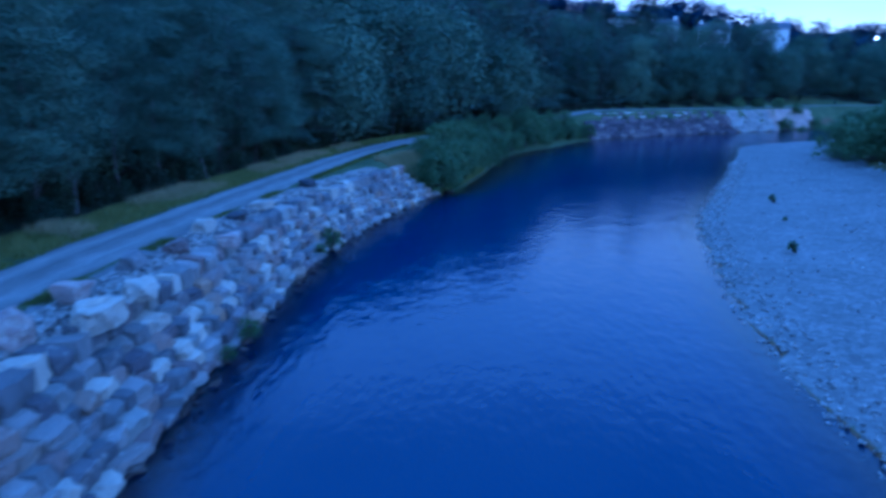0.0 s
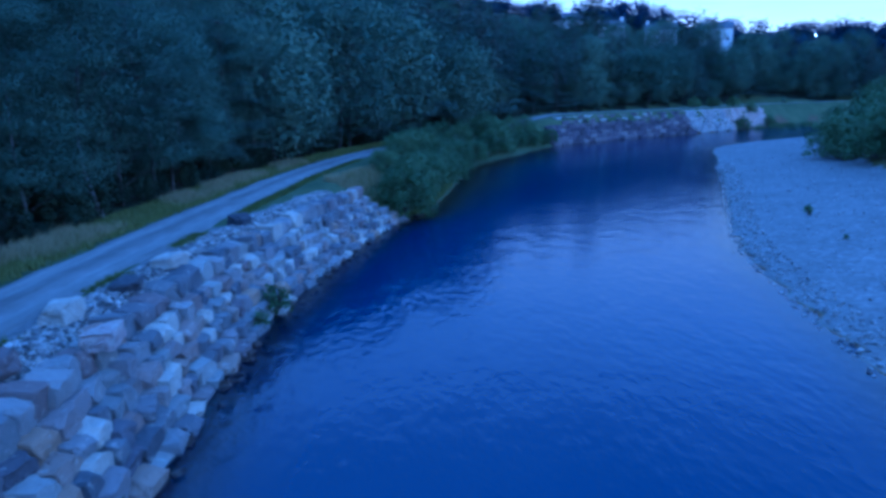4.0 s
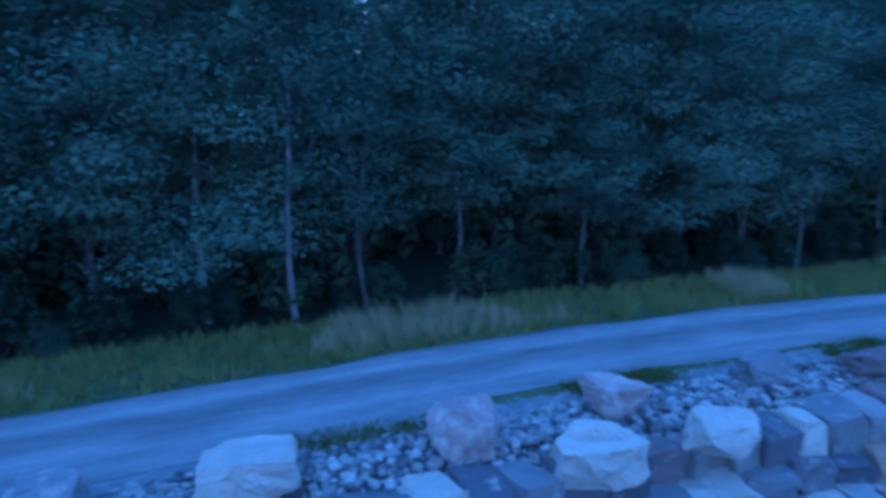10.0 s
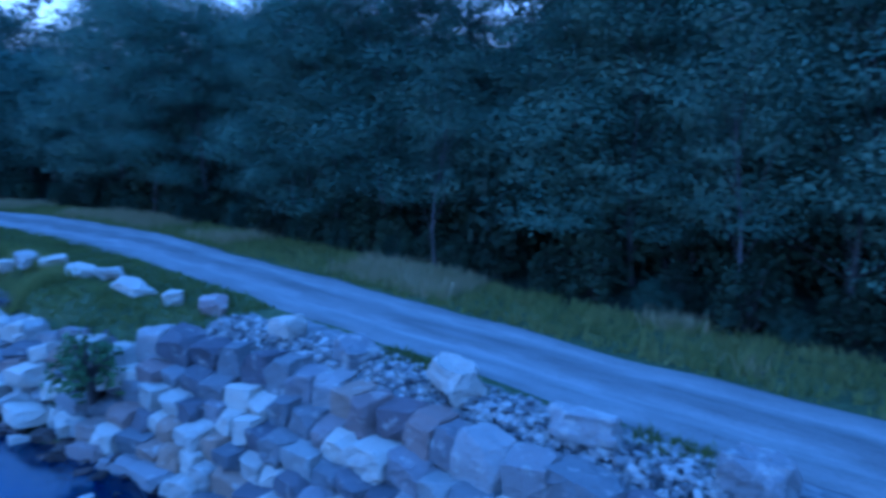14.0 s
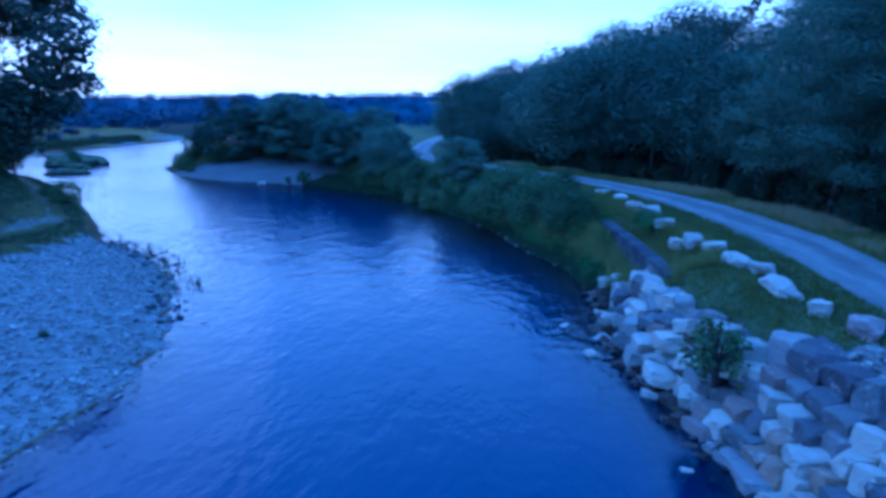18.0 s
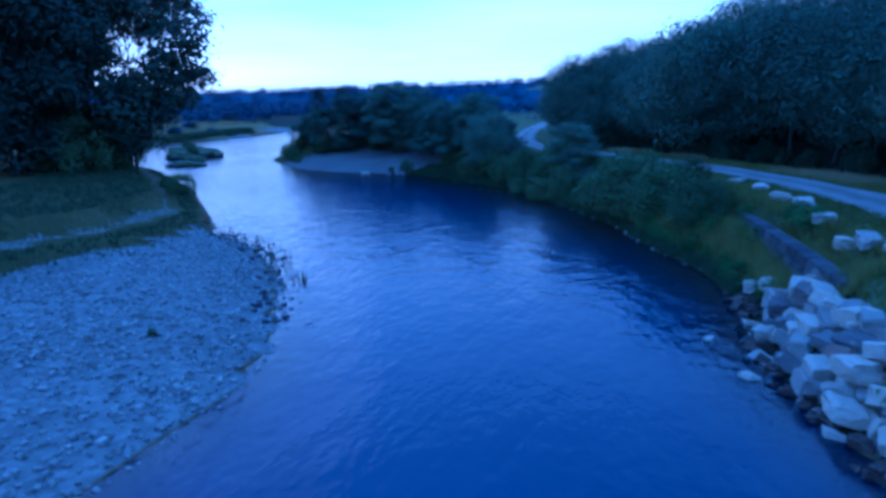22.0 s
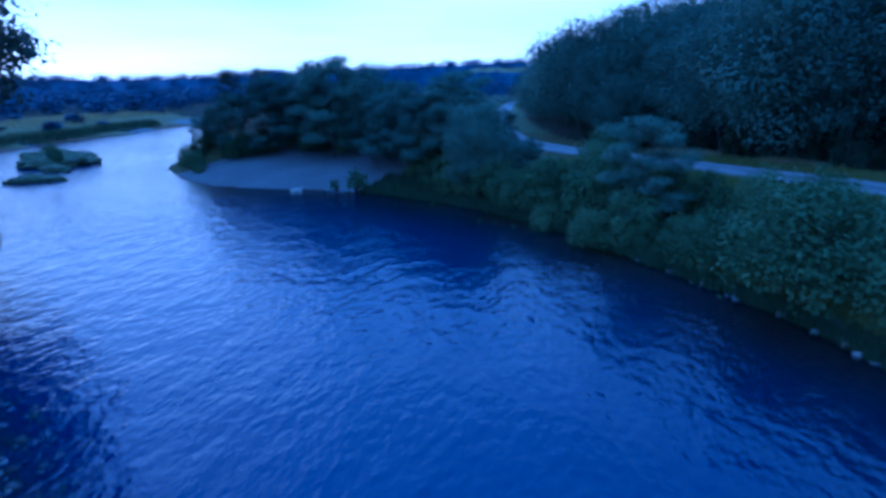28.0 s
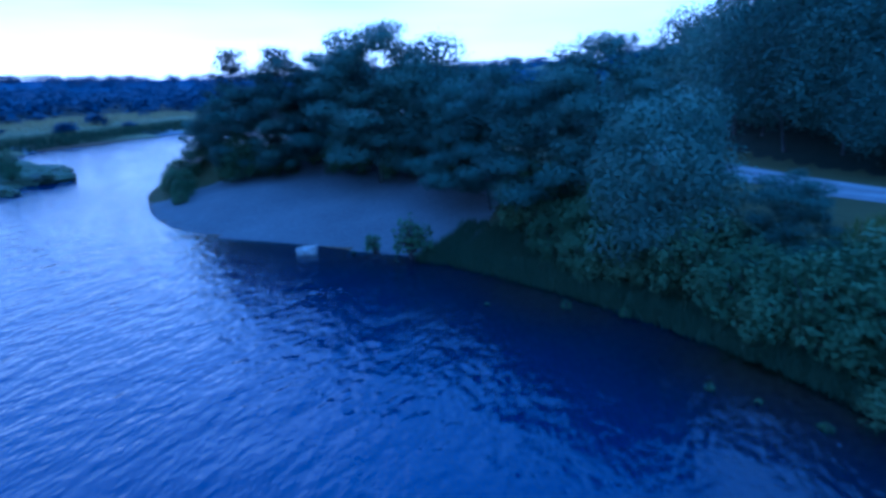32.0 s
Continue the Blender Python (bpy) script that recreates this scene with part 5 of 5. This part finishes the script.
grass_tufts("bank_herbs", strip(WEST, -43, -26, 0.9, 3.4, 5200, 42), 0.85, M_GRASS, "tall green herbs on the shelf below the low wall", 42, 7)
rough = np.array(strip(TRACK, -70, -40, -13, -2.9, 12000, 40))
grass_tufts("shaded_bank_grass", keep(strip(WEST, -68, -50, 0.2, 4.0, 6000, 9) + strip(WEST, -68, -50, -0.35, 0.5, 2600, 91), lambda x, y: x < 31) + strip(WEST, -50, -30, -0.3, 0.4, 1800, 92), 0.55, M_MEADOW, "dark green grass under the trees on the bank", 9)
rough = rough[(land(rough[:, 0], rough[:, 1])[0] > 1.2)]
grass_tufts("rough_meadow_grass", rough, 0.4, M_GRASS, "rough green grass between track and river bushes", 41)


def far_bank_spots(n, seed):
    rng = random.Random(seed)
    out = []
    while len(out) < n:
        y = rng.uniform(-60, -12)
        x = float(np.interp(y, GREEN_Y, GREEN_X)) + rng.uniform(-0.5, 16)
        out.append((x, y))
    return out


grass_tufts("meadow_grass", keep(far_bank_spots(9000, 7), lambda x, y: not 1.9 < x - np.interp(y, GREEN_Y, GREEN_X) < 4.6), 0.28, M_MEADOW, "rough green grass on the far bank", 7)
rng_f = random.Random(15)
field_spots = [(float(np.interp(y, GREEN_Y, GREEN_X)) + rng_f.uniform(0.5, 30), y) for y in [rng_f.uniform(-170, -84) for _ in range(5000)]]
grass_tufts("pale_meadow", field_spots, 1.1, M_STRAW, "pale ripe meadow grass beyond the river", 8, 5)


fringe = [(float(np.interp(y, GREEN_Y, GREEN_X)) + rng_f.uniform(-0.8, 3.5), y) for y in [rng_f.uniform(-150, -84) for _ in range(4200)]]
grass_tufts("dark_bank_fringe", fringe, 1.2, M_MEADOW, "dark green herbs along the far river bank", 10, 5)


def chip_cloud(name, xy, sizes, material, label, seed, category="gravel"):
    """Loose stones lying on the ground, joined."""
    rng = np.random.default_rng(seed)
    kinds = [rock_mesh("chip", 300 + k, material, cuts=2, bevel=0, size=(1, 0.8, 0.6)) for k in range(5)]
    arrays = [(np.array([v.co[:] for v in me.vertices]), [tuple(p.vertices) for p in me.polygons]) for me in kinds]
    xy = np.array(xy)
    z = land(xy[:, 0], xy[:, 1])[0]
    verts, faces, base = [], [], 0
    for k in range(len(xy)):
        co, fs = arrays[k % 5]
        a = Euler(rng.uniform(-0.5, 0.5, 2).tolist() + [rng.uniform(0, 6.28)]).to_matrix()
        p = co @ np.array(a).T * sizes[k] + np.array([xy[k, 0], xy[k, 1], z[k] + sizes[k] * 0.18])
        verts.append(p)
        faces += [tuple(base + i for i in f) for f in fs]
        base += len(co)
    for me in kinds:
        bpy.data.meshes.remove(me)
    ob = mesh_object(name, np.concatenate(verts).tolist(), faces, material)
    tagged(ob, label, category, kind="stuff")


def loose_stones(name, stone, xy, sizes, material, label, seed):
    """Stones near the water or the track that can be told apart, one by one."""
    rng = random.Random(seed)
    heap = thing(name, Matrix(), label, "stones")
    kinds = [rock_mesh(stone, 320 + seed * 10 + k, material, cuts=4, bevel=0, size=(1, 0.8, 0.6)) for k in range(6)]
    xy = np.array(xy)
    for (x, y), z, f in zip(xy, land(xy[:, 0], xy[:, 1])[0], sizes):
        ob = new(stone, rng.choice(kinds))
        ob.parent = heap
        ob.matrix_basis = pose(float(x), float(y), float(z) + f * 0.2, rng.uniform(-20, 20), rng.uniform(-20, 20), rng.uniform(0, 360)) @ Matrix.Diagonal((f, f, f, 1))


rng_g = random.Random(31)
crest = strip(WEST, -15, 39, 2.55, 3.95, 11000, 10)
chip_cloud("crest_gravel", crest, [0.05 + 0.12 * rng_g.random() ** 1.8 for _ in crest], M_CHIP, "pale crushed stone filling behind the wall top", 1)
shore = strip(EAST, -34, 70, -1.6, 0.4, 2600, 11) + keep(strip(EAST, -36, -2, -13, -1, 5200, 12), lambda x, y: x < np.interp(y, GREEN_Y, GREEN_X) - 0.6) + strip(EAST, -2, 75, -17, -1, 700, 16)
chip_cloud("shore_stones", shore, [rng_g.uniform(0.06, 0.17) for _ in shore], M_PEBBLE, "rounded grey stones scattered over the gravel bar", 2)
point = strip(EAST, -34, -21, -1.2, 2.4, 190, 13)
chip_cloud("shallow_stones", point, [rng_g.uniform(0.1, 0.28) for _ in point], M_DARK, "dark wet stones in the shallows off the gravel point", 3)
bar = keep(strip(EAST, -33, -10, -9, -0.3, 420, 51), lambda x, y: x < np.interp(y, GREEN_Y, GREEN_X) - 0.8)[:300]
loose_stones("gravel_bar_stones", "cobble", bar, [rng_g.uniform(0.13, 0.26) for _ in bar], M_PEBBLE, "pale grey cobbles lying on the gravel bar", 1)
rubble = strip(WEST, -13, 14, 2.65, 3.85, 300, 52)
loose_stones("wall_top_stones", "broken_stone", rubble, [rng_g.uniform(0.12, 0.22) for _ in rubble], M_CHIP, "pale broken stones lying behind the wall top", 2)
wet = strip(WEST, -14, 45, -0.8, 0.0, 120, 17) + strip(WEST, -31, -14, -0.6, 0.3, 90, 18)
chip_cloud("wet_wall_stones", wet, [rng_g.uniform(0.18, 0.42) for _ in wet], M_WET, "dark wet stones at the foot of the wall", 5)
foot = strip(WEST, -52, -31, -0.4, 0.5, 120, 14)
chip_cloud("bank_stones", foot, [rng_g.uniform(0.10, 0.34) for _ in foot], M_STONE, "pale stones at the foot of the river bank", 4)


def build_weeds():
    """Weeds rooted in the wall and on the gravel, and reeds off the point."""
    rng = random.Random(3)
    kinds = [make_shrub("wall_weed", 141 + k, 1.0, 0.9, 420, 0.06, M_BUSH, "small green weed growing between stones", "weeds among the stones") for k in range(2)]
    put_copies(kinds, [(k % 2, (x, y, z, rng.uniform(0, 6.28), f)) for k, (x, y, z, f) in enumerate([
        (-5.1, 24.3, 0.2, 1.3), (-5.4, 22.6, 0.1, 0.8), (-5.5, 10.8, 0.1, 0.7), (-5.6, 8.8, 0.1, 0.8), (-4.7, -17.0, 1.3, 1.4), (-5.3, -17.8, 1.7, 1.0), (20.3, 22.8, 0.5, 0.5),
        (16.7, -17.6, 0.35, 0.45), (30, 20, 0.9, 0.4), (24, 31, 0.5, 0.4), (26.5, 38, 0.6, 0.5), (31, -62, 0.1, 0.1), (28.5, -67.5, 0.3, 1.4), (30.5, -67.8, 0.25, 1.1),
        (15.1, -57.2, -0.08, 0.22), (16.3, -58.1, -0.08, 0.27), (21.4, -63.3, -0.08, 0.32), (24.3, -66.8, -0.08, 0.37), (17.3, -58.5, -0.08, 0.22), (24.0, -62.9, -0.08, 0.27), (19.5, -63.0, -0.08, 0.32), (21.0, -70.5, -0.08, 0.37), (31.5, -67.9, -0.08, 0.22), (15.2, -57.3, -0.08, 0.27)])])
    reed = strip(EAST, -34.5, -24, -0.4, 1.4, 100, 15)
    xy = np.array(reed)
    verts, faces = [], []
    for x, y in xy:
        for _ in range(3):
            a, t = rng.uniform(0, 6.28), rng.uniform(0.2, 0.5)
            b = len(verts)
            px, py = x + rng.uniform(-0.12, 0.12), y + rng.uniform(-0.12, 0.12)
            verts += [(px - 0.025, py, -0.3), (px + 0.025, py, -0.3), (px + math.cos(a) * 0.12, py + math.sin(a) * 0.12, t)]
            faces.append((b, b + 1, b + 2))
    tagged(mesh_object("reeds", verts, faces, M_BUSH), "thin dark reeds standing in the shallows", "reeds", kind="stuff")


build_weeds()


def build_islets():
    rng = random.Random(9)
    for k, (x, y, sx, sy, sz, turn) in enumerate([(71.0, -82.0, 4.2, 2.6, 1.7, 40), (61.5, -70.0, 2.4, 1.0, 0.6, 35), (66.0, -77.0, 1.6, 0.9, 0.7, 10)]):
        bm = bmesh.new()
        bmesh.ops.create_icosphere(bm, subdivisions=4, radius=1.0)
        for v in bm.verts:
            n = noise.fractal(v.co * 1.6 + Vector((7 * k, 0, 0)), 0.7, 2.2, 5)
            v.co *= 1 + 0.3 * n
            v.co = Vector((v.co.x * sx, v.co.y * sy, max(v.co.z, -0.6) * sz))
        me = bpy.data.meshes.new("rock_islet")
        bm.to_mesh(me)
        bm.free()
        me.materials.append(M_MOSS)
        ob = new("rock_islet", me)
        ob.matrix_basis = pose(x, y, 0.05, 0, 0, turn)
        tagged(ob, "dark mossy rock islet standing in the river", "rock", "rock islets")


build_islets()


def build_far_woods():
    rng = np.random.default_rng(44)
    centres, radii, counts = [], [], []
    while len(centres) < 1900:
        a = rng.uniform(-0.45, 1.3)
        r = 160 + 1250 * rng.random() ** 1.1
        x, y = 10 + r * math.sin(a), -r * math.cos(a)
        z, wood, _, bed, _, _ = land(np.array([x]), np.array([y]))
        green = x - np.interp(y, GREEN_Y, GREEN_X)
        if bed[0] > 0 or (wood[0] < 0.5 and rng.random() > 0.05) or (-30 < green < 26 and r < 330) or (x < 75 and r < 190):
            continue
        s = rng.uniform(3.5, 6.0) * (1 + r / 900)
        centres.append((x, y, z[0] + s * 0.4))
        radii.append((s, s, s * 0.55))
        counts.append(70)
    for _ in range(14):
        y = rng.uniform(-190, -88)
        x = float(np.interp(y, GREEN_Y, GREEN_X)) + rng.uniform(4, 34)
        s = rng.uniform(0.7, 1.7)
        centres.append((x, y, height(x, y) + s * 0.5))
        radii.append((s * 1.4, s * 1.4, s * 0.7))
        counts.append(40)
    for _ in range(230):
        x = rng.uniform(-20, 300)
        y = np.interp(x, [-20, 55, 118, 200, 300], [225, 214, 190, 200, 200]) + rng.uniform(0, 45)
        s = rng.uniform(2.6, 4.6)
        centres.append((x, y, height(x, y) + s * 0.6))
        radii.append((s, s, s * 0.85))
        counts.append(80)
    V, F = [], []
    base = 0
    for lo, hi, size in ((0, 400, 0.7), (400, 3000, 1.3)):
        pick = [k for k, c in enumerate(centres) if lo <= math.hypot(c[0], c[1]) < hi]
        v, f = leaf_quads(rng, [centres[k] for k in pick], [radii[k] for k in pick], [counts[k] * (3 if lo == 0 else 2) for k in pick], size, 0.75)
        V += v.tolist()
        F += (f + base).tolist()
        base += len(v)
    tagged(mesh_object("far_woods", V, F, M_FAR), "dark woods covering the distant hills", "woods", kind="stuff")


build_far_woods()
